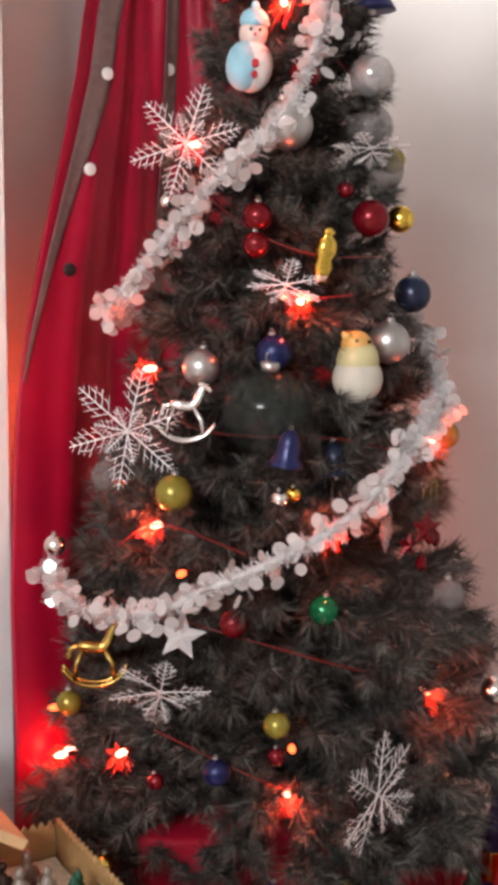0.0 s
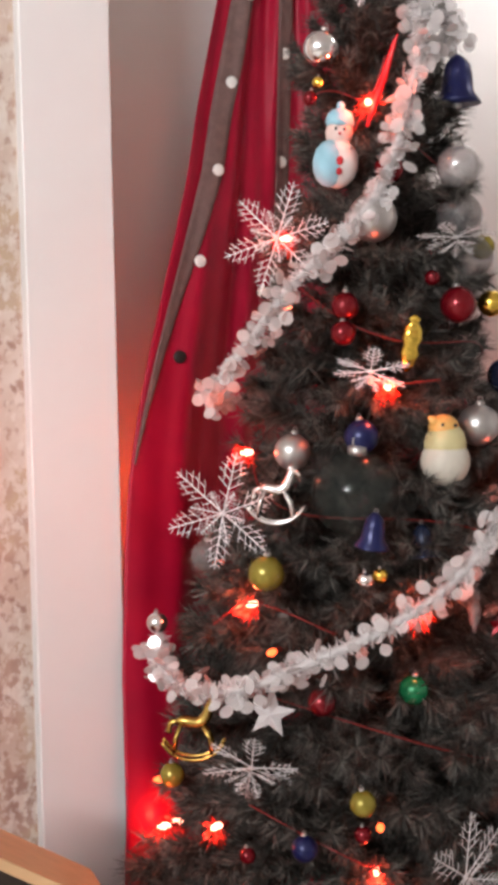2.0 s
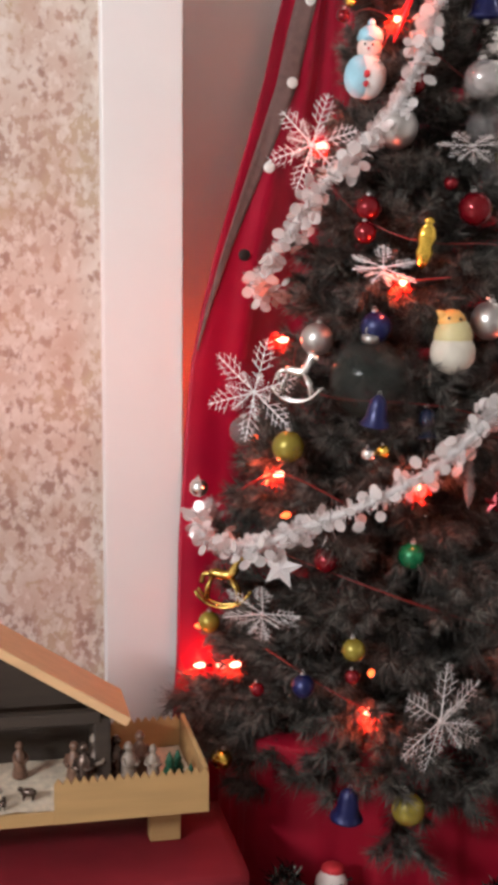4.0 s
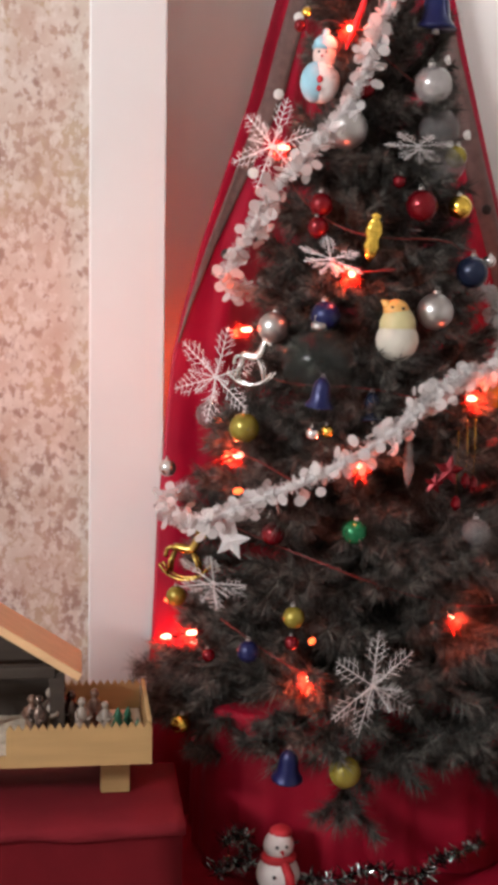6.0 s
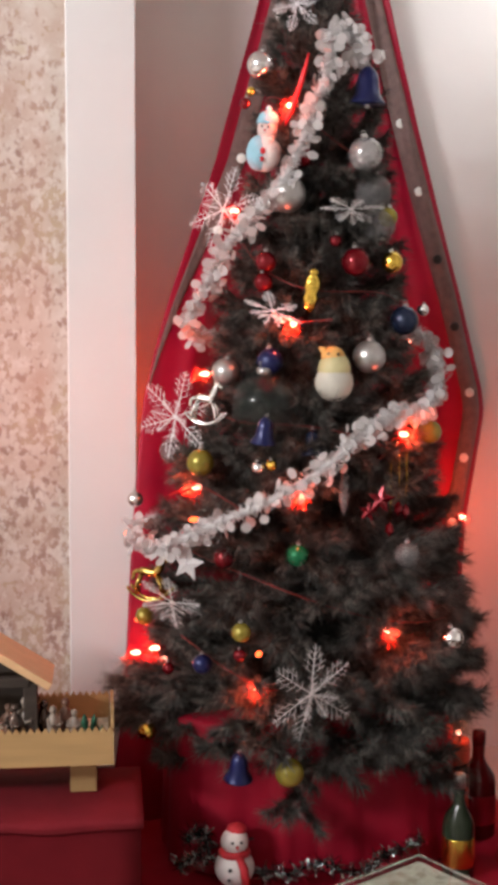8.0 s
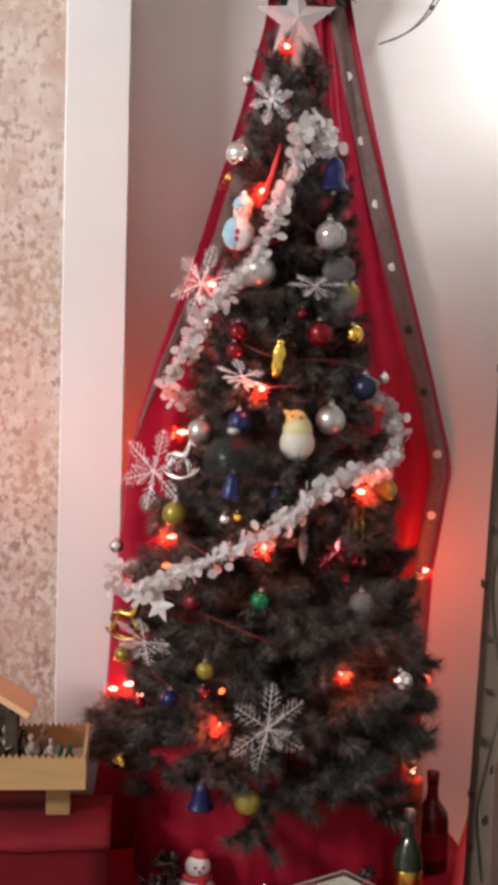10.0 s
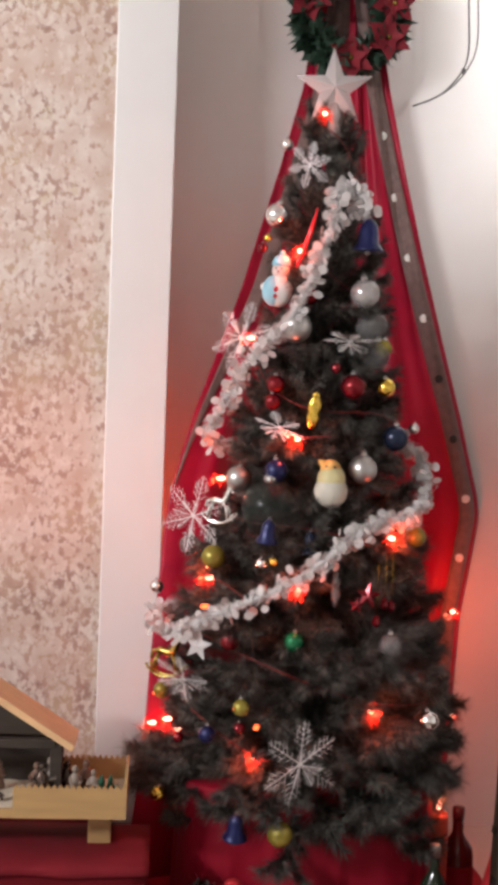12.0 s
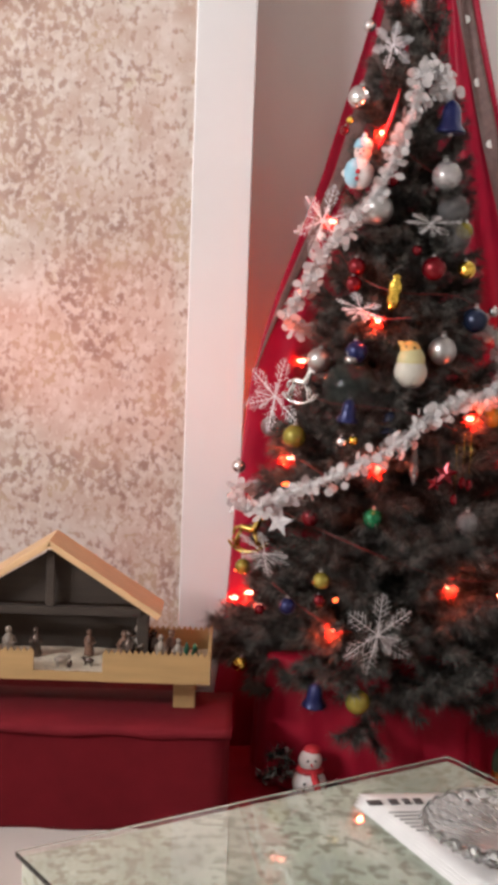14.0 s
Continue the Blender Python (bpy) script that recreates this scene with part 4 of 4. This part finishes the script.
def bell(p, h, material, label):
    ob = thing("bell", pose(*p, rnd.uniform(-12, 12), rnd.uniform(-12, 12), 0), label, "bell", "bells on the tree")
    part("bell_body", lathe(bm_new(), [(h * 0.50, -h * 0.5), (h * 0.47, -h * 0.44), (h * 0.34, -h * 0.25), (h * 0.30, h * 0.1), (h * 0.26, h * 0.3), (h * 0.14, h * 0.44), (h * 0.06, h * 0.5)], 20), material, ob)
    part("clapper", lathe(bm_new(), [(h * 0.02, -h * 0.62), (h * 0.09, -h * 0.58), (h * 0.09, -h * 0.5), (h * 0.02, -h * 0.46)], 10), CAP, ob)
    part("loop", tube(bm_new(), [(h * 0.06 * math.cos(a), 0, h * 0.55 + h * 0.06 * math.sin(a)) for a in np.linspace(0, 6.28, 13)], 0.0007, 5), CAP, ob)


bell((0.567, 1.048, 0.980), 0.046, BLUE_BALL, "glossy blue plastic bell hanging on the tree")
bell((0.760, 1.165, 1.578), 0.066, BLUE_BALL, "glossy blue plastic bell near the tree's tip")
bell((0.521, 1.000, 0.408), 0.050, BLUE_BALL, "glossy blue bell under the lowest branches")
bell((0.655, 1.075, 0.955), 0.045, NAVY_BALL, "dark blue bell deep among the branches")

# gold and silver figures
ob = part("gold_ornament", lathe(bm_new(), [(0.002, -0.038), (0.009, -0.028), (0.013, -0.012), (0.010, -0.002), (0.014, 0.008), (0.012, 0.022), (0.005, 0.03), (0.009, 0.034), (0.002, 0.040)], 14, ripple=0.12), GOLD)
ob.matrix_world = pose(0.655, 1.110, 1.216, 8, 6, 0)
tagged(ob, "shiny gold lantern-shaped ornament on the tree", "ornament")
ob = part("icicle_ornament", lathe(bm_new(), [(0.001, -0.036), (0.006, -0.02), (0.009, -0.004), (0.006, 0.006), (0.009, 0.014), (0.004, 0.026), (0.007, 0.03), (0.002, 0.036)], 12, ripple=0.1), CLEAR_BALL)
ob.matrix_world = pose(0.700, 1.02, 0.872)
tagged(ob, "clear silvery drop-shaped ornament below the garland", "ornament")


def rocking_horse(p, s, material, label, rz):
    ob = thing("rocking_horse", pose(*p, 0, 0, rz), label, "rocking horse", "rocking horse ornaments")
    for y in (-0.12, 0.12):
        part("rocker", tube(bm_new(), [(s * 0.62 * math.sin(a), s * y, -s * 0.1 - s * 0.55 * math.cos(a) + s * 0.1) for a in np.linspace(-1.15, 1.15, 19)], s * 0.035, 8), material, ob)
    bm = bm_new()
    tube(bm, spline([(-0.30 * s, 0, 0.12 * s), (-0.18 * s, 0, 0.15 * s), (0.1 * s, 0, 0.12 * s), (0.24 * s, 0, 0.24 * s), (0.32 * s, 0, 0.46 * s), (0.38 * s, 0, 0.5 * s), (0.50 * s, 0, 0.40 * s)], 24), s * 0.11, 10,
         list(np.interp(np.linspace(0, 1, 24), [0, 0.2, 0.5, 0.7, 0.85, 1], [0.5, 1, 0.95, 0.7, 0.6, 0.35])))
    tube(bm, spline([(-0.3 * s, 0, 0.14 * s), (-0.42 * s, 0, 0.1 * s), (-0.46 * s, 0, -0.08 * s)], 8), s * 0.05, 8)
    for x in (0.28, 0.33):
        tube(bm, [(x * s, 0, 0.5 * s), (x * s, 0.0, 0.6 * s)], s * 0.03, 6)
    part("horse_body", bm, material, ob)
    for x, e in ((-0.22, -0.36), (0.16, 0.34)):
        for y in (-0.10, 0.10):
            part("leg", tube(bm_new(), [(x * s, y * s * 0.5, 0.1 * s), (e * s * 0.9, y * s, -0.15 * s), (e * s, y * s * 1.2, -0.44 * s)], s * 0.042, 8), material, ob)


rocking_horse((0.378, 1.225, 0.690), 0.076, OLD_GOLD, "shiny gold rocking horse ornament on the tree", -25)
rocking_horse((0.474, 1.150, 1.018), 0.066, SILVER, "shiny silver rocking horse ornament on the tree", -30)


def flat_star(p, r, material, label, rz=0, name="star_ornament"):
    bm = bm_new()
    ring = []
    for k in range(10):
        q = r if k % 2 == 0 else r * 0.45
        a = radians(90 + 36 * k)
        ring.append(bm.verts.new((q * math.cos(a), 0, q * math.sin(a))))
    f, b = bm.verts.new((0, -0.006, 0)), bm.verts.new((0, 0.006, 0))
    for k in range(10):
        bm.faces.new((ring[k], ring[(k + 1) % 10], f)), bm.faces.new((ring[(k + 1) % 10], ring[k], b))
    bmesh.ops.recalc_face_normals(bm, faces=bm.faces)
    ob = part(name, bm, material, smooth=False)
    ob.matrix_world = pose(*p, 0, 8, rz)
    tagged(ob, label, "star", "star ornaments")


flat_star((0.438, 1.092, 0.742), 0.034, FROST_CLEAR, "clear frosted star ornament below the garland", -30)
flat_star((0.765, 1.02, 0.862), 0.026, RED_BALL, "glossy red star ornament below the garland")
flat_star((0.745, 1.03, 0.84), 0.018, RED_BALL, "small glossy red star ornament below the garland")


def coloured(name, pieces, mats, m, label, category):
    """One mesh from pieces (bmesh maker, material index)."""
    bm = bm_new()
    for make, idx in pieces:
        before = set(bm.faces)
        make(bm)
        for f in bm.faces:
            if f not in before:
                f.material_index = idx
    ob = part(name, bm, mats)
    ob.matrix_world = m
    return tagged(ob, label, category)


def ball_at(c, r, sx=1, sy=1, sz=1, sub=2):
    return lambda bm: bmesh.ops.create_icosphere(bm, subdivisions=sub, radius=r, matrix=Matrix.Translation(c) @ Matrix.Diagonal((sx, sy, sz, 1)))


def bar(points, r, taper=None):
    return lambda bm: tube(bm, points, r, 8, taper)


WHITE = mat("white_matt_plastic", (0.74, 0.72, 0.70), 0.5, vary=0.05, scale=40)
SKYBLUE = mat("light_blue_felt", (0.30, 0.55, 0.66), 0.7, vary=0.12, scale=60)
BLACK = mat("black_paint", (0.012, 0.012, 0.012), 0.3, vary=0.2, scale=40)
SCARF = mat("red_scarf_felt", (0.48, 0.02, 0.03), 0.7, vary=0.2, scale=60)
PEACH = mat("pale_peach_plastic", (0.74, 0.55, 0.50), 0.5, vary=0.08, scale=40)
CHICK = mat("orange_yellow_plastic", (0.78, 0.42, 0.12), 0.5, vary=0.2, scale=40)
coloured("snowman_ornament", [
    (ball_at((0, 0, -0.022), 0.034, 1, 0.85, 1, 3), 0), (ball_at((-0.012, -0.006, -0.024), 0.031, 0.9, 0.85, 1.02, 3), 1), (ball_at((0, 0, 0.018), 0.022, 1, 0.9, 1, 3), 2),
    (ball_at((0, 0.002, 0.034), 0.0225, 1, 1, 0.75, 3), 1), (bar([(-0.02, -0.004, 0.03), (0, -0.021, 0.031), (0.02, -0.004, 0.03)], 0.005), 1), (ball_at((0, 0, 0.053), 0.007), 1),
    (ball_at((-0.007, -0.019, 0.021), 0.0022), 3), (ball_at((0.007, -0.019, 0.021), 0.0022), 3), (bar([(0, -0.019, 0.015), (0, -0.026, 0.013)], 0.0022, [1, 0.3]), 4),
    (ball_at((0.002, -0.030, -0.022), 0.006, 1, 0.4, 1), 4), (ball_at((0.002, -0.031, -0.036), 0.005, 1, 0.4, 1), 4)],
    [WHITE, SKYBLUE, PEACH, BLACK, SCARF], pose(0.583, 1.178, 1.482, 0, 4, -22) @ Matrix.Diagonal((0.84, 0.9, 1, 1)), "white snowman ornament in light blue hat and coat", "snowman")
coloured("bird_ornament", [
    (ball_at((0, 0, -0.018), 0.0335, 1, 0.95, 1.0, 3), 0), (ball_at((-0.002, 0, 0.004), 0.0285, 1, 0.95, 1.15, 3), 1), (ball_at((-0.006, 0, 0.026), 0.021, 1, 0.95, 0.9, 3), 2),
    (bar([(-0.016, -0.004, 0.032), (-0.025, -0.008, 0.037), (-0.031, -0.010, 0.041)], 0.010, [1, 0.6, 0.15]), 2), (ball_at((0.004, -0.019, 0.032), 0.0026), 3), (ball_at((-0.013, -0.018, 0.032), 0.0022), 3)],
    [mat("grey_cream_plastic", (0.56, 0.53, 0.45), 0.55, vary=0.12, scale=40), mat("cream_yellow_plastic", (0.56, 0.50, 0.26), 0.5, vary=0.1, scale=40), CHICK, BLACK], pose(0.693, 1.080, 1.077, 0, 5, -15), "round white bird ornament with orange-yellow head", "bird figure")
coloured("snowman_figure", [
    (ball_at((0, 0, 0.034), 0.036, 1, 0.9, 0.95, 3), 0), (ball_at((0, 0, 0.083), 0.025, 1, 0.95, 0.95, 3), 0),
    (bar([(0.023 * math.cos(a), 0.021 * math.sin(a), 0.063) for a in np.linspace(0, 6.28, 17)], 0.007), 2), (bar([(0.004, -0.022, 0.062), (0.010, -0.036, 0.045), (0.014, -0.037, 0.018)], 0.008, [0.9, 1, 1]), 2),
    (ball_at((0.004, 0.004, 0.103), 0.019, 1, 1, 0.6, 2), 2), (ball_at((-0.008, -0.022, 0.088), 0.003), 1), (ball_at((0.008, -0.022, 0.088), 0.003), 1), (bar([(0.0, -0.023, 0.081), (0.0, -0.034, 0.079)], 0.003, [1, 0.3]), 2),
    (ball_at((-0.014, -0.031, 0.042), 0.0035), 1), (ball_at((-0.016, -0.031, 0.024), 0.0035), 1), (bar([(0.024, 0, 0.083), (0.034, -0.002, 0.086)], 0.002), 1)],
    [WHITE, BLACK, SCARF], pose(0.523, 1.085, 0.155, 0, 0, 5), "white snowman figure with red scarf and red hat", "snowman")

# ---- thread ornaments, tinsel at the foot of the tree ----
RED_FILM = sheer("red_film_ribbon", (0.75, 0.02, 0.03), 0.25, 0.2)
for p0, p1, r in (((0.650, 1.135, 1.625), (0.612, 1.150, 1.505), 0.004), ((0.648, 1.140, 1.62), (0.622, 1.155, 1.53), 0.003)):
    ob = part("red_ribbon", tube(bm_new(), spline([p0, tuple((a + b) / 2 + 0.006 for a, b in zip(p0, p1)), p1], 14), r, 6, list(np.interp(np.linspace(0, 1, 14), [0, 0.5, 1], [0.4, 1.3, 0.5]))), RED_FILM)
    tagged(ob, "twisted red film ribbon lit by a bulb on the tree", "ribbon", "red ribbons on the tree")
for k, (x, y, z) in enumerate(((0.806, 1.065, 0.935), (0.820, 1.07, 0.94), (0.79, 1.06, 0.92))):
    ob = thing("thread_ornament", pose(x, y, z), "red bead ornament hanging on thin gold threads", "ornament", "thread ornaments")
    part("thread", tube(bm_new(), [(0, 0, 0), (0.001, 0, -0.05), (0, 0, -0.085 - 0.01 * k)], 0.0006, 4), GOLD, ob)
    part("bead", lathe(bm_new(), [(0.001, -0.014), (0.008, -0.006), (0.007, 0.004), (0.001, 0.012)], 8, Matrix.Translation((0, 0, -0.095 - 0.01 * k))), RED_BALL, ob, smooth=False)


def tinsel_heap(line, n, spread, material, label, seed):
    rg = np.random.default_rng(seed)
    ob = thing("silver_tinsel", pose(0, 0, 0), label, "tinsel", "tinsel under the tree")
    line = spline(line, 80)
    part("cord", tube(bm_new(), line, 0.002, 5), material, ob)
    V, F = [], []
    for k in range(n):
        i = rg.integers(0, len(line))
        w = rg.normal(size=3)
        w /= np.linalg.norm(w)
        s = np.cross(w, rg.normal(size=3))
        s /= np.linalg.norm(s) / 0.0013
        l = spread * rg.uniform(0.4, 1.0)
        i0 = len(V)
        p = line[i]
        m = p + w * l * 0.5 + rg.normal(size=3) * 0.003
        V += [p + s, p - s, m + s, m - s, p + w * l + s * 0.4, p + w * l - s * 0.4]
        F += [(i0, i0 + 1, i0 + 3, i0 + 2), (i0 + 2, i0 + 3, i0 + 5, i0 + 4)]
    V = [(a, b, max(c, 0.150)) for a, b, c in V]
    tagged(mesh_part("tinsel", raw("tinsel", V, F), material, ob, smooth=False), kind="stuff")


DARK_TINSEL = mat("dark_silver_tinsel", (0.22, 0.21, 0.21), 0.16, 1.0, vary=0.2, scale=60)
tinsel_heap([(0.425, 1.12, 0.18), (0.45, 1.075, 0.215), (0.478, 1.10, 0.20), (0.47, 1.13, 0.24), (0.44, 1.13, 0.225)], 520, 0.030, DARK_TINSEL, "heap of dark silver tinsel beside the snowman", 4)
tinsel_heap([(0.57, 1.085, 0.175), (0.62, 1.06, 0.185), (0.68, 1.08, 0.19), (0.74, 1.06, 0.18), (0.80, 1.09, 0.195), (0.87, 1.1, 0.22)], 800, 0.026, DARK_TINSEL, "line of dark silver tinsel along the draped step", 5)

# ---- loose wire on the back wall ----
wire = thing("loose_wire", pose(0.022, 0, -0.012), "thin grey wire hanging in a curve on the wall", "wire")
GREY_WIRE = mat("grey_wire", (0.10, 0.09, 0.09), 0.5, vary=0.2, scale=60)
part("strand", tube(bm_new(), spline([(1.02, 1.72, 2.711), (1.035, 1.70, 2.45), (1.046, 1.70, 2.22), (1.050, 1.70, 2.12), (1.036, 1.70, 2.065), (0.985, 1.69, 2.005), (0.915, 1.69, 1.972)], 60), 0.0022, 6), GREY_WIRE, wire)
part("strand", tube(bm_new(), spline([(1.05, 1.72, 2.711), (1.062, 1.70, 2.45), (1.068, 1.70, 2.25), (1.070, 1.70, 2.13), (1.045, 1.70, 2.065), (1.0, 1.69, 2.015), (0.945, 1.69, 1.982)], 60), 0.0018, 6), GREY_WIRE, wire)
part("knot", lathe(bm_new(), [(0.001, -0.009), (0.006, -0.004), (0.006, 0.004), (0.001, 0.009)], 8, Matrix.Translation((1.04, 1.70, 2.066))), GREY_WIRE, wire)

# ---- candle, bottles and curtain on the right ----
WAX = mat("orange_red_wax", (0.55, 0.09, 0.05), 0.5, vary=0.15, scale=40, Subsurface_Weight=0.4)
candle = thing("candle", pose(0.971, 1.225, FLOOR), "tall orange-red pillar candle with a small glowing tip", "candle")
part("wax", lathe(bm_new(), [(0.021, 0.0), (0.021, 0.215), (0.0195, 0.225), (0.015, 0.222), (0.004, 0.218)], 24), WAX, candle)
part("wick", tube(bm_new(), [(0, 0, 0.215), (0.001, 0, 0.231)], 0.001, 5), BLACK, candle)
part("flame_bulb", lathe(bm_new(), [(0.002, 0.232), (0.006, 0.239), (0.0055, 0.247), (0.001, 0.260)], 12), BULB_CORE, candle, "small glowing flame-shaped bulb")
lamp("candle_light", "POINT", pose(0.971, 1.205, 0.405), 0.25, (1.0, 0.25, 0.10), radius=0.008)
BOTTLE_RED = mat("dark_red_bottle_glass", (0.10, 0.006, 0.010), 0.12, vary=0.2, scale=30)
BOTTLE_GREEN = mat("dark_green_bottle_glass", (0.022, 0.032, 0.018), 0.12, vary=0.2, scale=30)


def bottle(x, y, z, h, r, material, label):
    ob = thing("bottle", pose(x, y, z), label, "bottle", "bottles by the tree")
    part("bottle_body", lathe(bm_new(), [(r * 0.9, 0), (r, h * 0.03), (r, h * 0.52), (r * 0.9, h * 0.60), (r * 0.42, h * 0.72), (r * 0.34, h * 0.76), (r * 0.32, h * 0.97), (r * 0.2, h)], 20), material, ob)
    part("cap", lathe(bm_new(), [(r * 0.37, h * 0.88), (r * 0.38, h * 1.0), (r * 0.3, h * 1.01)], 16), SILVER_MATT if material is BOTTLE_GREEN else material, ob)
    part("bottle_label", lathe(bm_new(), [(r * 1.005, h * 0.16), (r * 1.012, h * 0.17), (r * 1.012, h * 0.42), (r * 1.005, h * 0.43)], 20), SHADED_SATIN if material is BOTTLE_RED else GOLD, ob, "worn paper label")


bottle(1.030, 1.29, FLOOR, 0.215, 0.036, BOTTLE_RED, "dark red glass bottle standing beside the candle")
bottle(0.938, 1.10, FLOOR, 0.20, 0.030, BOTTLE_GREEN, "small dark green bottle standing beside the candle")
VIOLET = mat("violet_foil", (0.03, 0.02, 0.12), 0.3, 0.4, vary=0.3, scale=40)
bottle(1.128, 1.27, FLOOR, 0.20, 0.030, VIOLET, "dark violet bottle standing behind the chair")
ob = part("red_felt_cone", lathe(bm_new(), [(0.055, 0), (0.052, 0.01), (0.026, 0.14), (0.004, 0.255), (0.001, 0.26)], 20), SCARF)
ob.matrix_world = pose(1.085, 1.165, FLOOR, 0, 4, 0)
tagged(ob, "red felt cone standing on the floor beside the chair", "cone")

# ---- leafy curtain beside the tree ----
curtain = thing("curtain", pose(0, 0, 0), "beige curtain with a dark leafy vine pattern hanging beside the armchair", "curtain")
bm = bm_new()
nx, nz = 60, 12
grid = [[bm.verts.new((1.048 + 0.62 * i / nx + 0.033 * (2.55 * k / nz - 0.16), 1.08 + 0.018 * math.sin(i * 0.75) + 0.006 * math.sin(i * 1.9), FLOOR + 0.003 + (2.69 - FLOOR) * k / nz)) for i in range(nx + 1)] for k in range(nz + 1)]
for a, b in zip(grid, grid[1:]):
    for i in range(nx):
        bm.faces.new((a[i], a[i + 1], b[i + 1], b[i]))
part("curtain_panel", bm, mat("beige_linen", (0.15, 0.115, 0.085), 0.85, vary=0.12, scale=20, bump=0.4, bump_scale=500), curtain)
DARK_LEAF = mat("dark_brown_print", (0.05, 0.038, 0.028), 0.8, vary=0.3, scale=60)
rn = random.Random(8)


def curtain_y(x):
    i = (x - 1.048) / 0.62 * nx
    return 1.08 + 0.018 * math.sin(i * 0.75) + 0.006 * math.sin(i * 1.9)


for vine in range(4):
    x0 = 1.082 + 0.09 * vine
    line = [(x0 + 0.014 * math.sin(z * 14 + vine) + 0.033 * (z - 0.3), curtain_y(x0 + 0.014 * math.sin(z * 14 + vine)) - 0.004, z) for z in np.linspace(0.20, 2.5, 130)]
    part("vine", tube(bm_new(), line, 0.0014, 4), DARK_LEAF, curtain)
    for k in range(40):
        z = 0.26 + 0.052 * k
        s_ = 1 if k % 2 else -1
        x = x0 + 0.014 * math.sin(z * 14 + vine)
        xl = max(1.052, x + s_ * 0.012)
        bm = bm_new()
        leaf(bm, Matrix.Translation((xl + 0.033 * (z - 0.3), curtain_y(xl) - 0.0085, z)) @ pose(0, 0, 0, 90, 0, 0) @ pose(0, 0, 0, 0, 0, 60 * s_ + 90 - 90 * s_ + rn.uniform(-20, 20)), 0.026, 0.0075)
        part("leaf", bm, DARK_LEAF, curtain)

# ---- upholstered chair by the curtain ----
chair = thing("armchair", pose(0, 0, 0), "armchair upholstered in mottled dark brown fabric", "armchair")
FABRIC = mat("dark_brown_upholstery", (0.11, 0.07, 0.05), 0.85, vary=0.3, scale=25, bump=0.4, bump_scale=400)
block("arm", (1.075, 0.55, FLOOR + 0.05), (1.20, 1.02, 0.475), FABRIC, chair, 0.02)
block("seat", (1.205, 0.55, FLOOR + 0.05), (1.70, 0.925, 0.36), FABRIC, chair, 0.02)
block("backrest", (1.205, 0.93, FLOOR + 0.05), (1.70, 1.03, 0.70), FABRIC, chair, 0.02)
for x in (1.09, 1.64):
    for y in (0.57, 0.97):
        block("foot", (x, y, FLOOR), (x + 0.04, y + 0.04, FLOOR + 0.05), PLY_DARK, chair)
ob = part("red_ball", lathe(bm_new(), [(max(0.035 * math.sin(math.pi * k / 14), 0.0004), -0.035 * math.cos(math.pi * k / 14)) for k in range(15)], 24), RED_BALL)
ob.matrix_world = pose(1.122, 0.97, 0.510)
tagged(ob, "shiny red ball resting on the armchair's arm", "ball")

# ---- ribbon that hangs close to the camera's way ----
ribbon = thing("hanging_ribbon", pose(0, 0, 0), "sheer red ribbon with small beads hanging from the ceiling", "ribbon")
SHEER_RED = sheer("sheer_red_ribbon", (0.40, 0.02, 0.035), 0.50, 0.4)
SHEER_PINK = sheer("pink_foil_spot", (0.95, 0.38, 0.42), 0.2, 0.25)


def ribbon_at(z):
    return 0.4472 + 0.0045 * (z - 1.25) + 0.0006 * math.sin(z * 30), -1.145 + 0.0004 * math.sin(z * 22)


bm = bm_new()
prev = None
for z in np.linspace(2.70, 0.60, 140):
    x, y = ribbon_at(z)
    w = 0.0033 + 0.0004 * math.sin(z * 37)
    tw = 0.35 * math.sin(z * 9)
    pair = (bm.verts.new((x - w * math.cos(tw), y - w * math.sin(tw), z)), bm.verts.new((x + w * math.cos(tw), y + w * math.sin(tw), z)))
    if prev:
        bm.faces.new((prev[0], prev[1], pair[1], pair[0]))
    prev = pair
strip = part("ribbon_strip", bm, SHEER_RED, ribbon)
so = strip.modifiers.new("thickness", "SOLIDIFY")
so.thickness = 0.0003
for z, s_ in ((1.329, 0.003), (1.318, -0.002), (1.307, 0.001), (1.299, 0.003), (1.276, 0.002), (1.268, -0.002), (1.262, 0.002), (1.34, -0.002), (1.35, 0.002)):
    x, y = ribbon_at(z)
    part("foil_spot", lathe(bm_new(), [(0.0005, -0.0025), (0.0011, -0.001), (0.0010, 0.0015), (0.0003, 0.0030)], 8, Matrix.Translation((x + s_ * 0.6, y - 0.0014, z))), SHEER_PINK, ribbon, "pale pink foil spot")
for z, m, lab in ((1.292, CLEAR_BALL, "silver-grey oval bead"), (1.196, BLUE_BALL, "blue oval bead")):
    x, y = ribbon_at(z)
    part("bead", lathe(bm_new(), [(0.0005, -0.0065), (0.0015, -0.004), (0.0019, 0), (0.0015, 0.004), (0.0005, 0.0065)], 10, Matrix.Translation((x, y - 0.0024, z))), m, ribbon, lab)
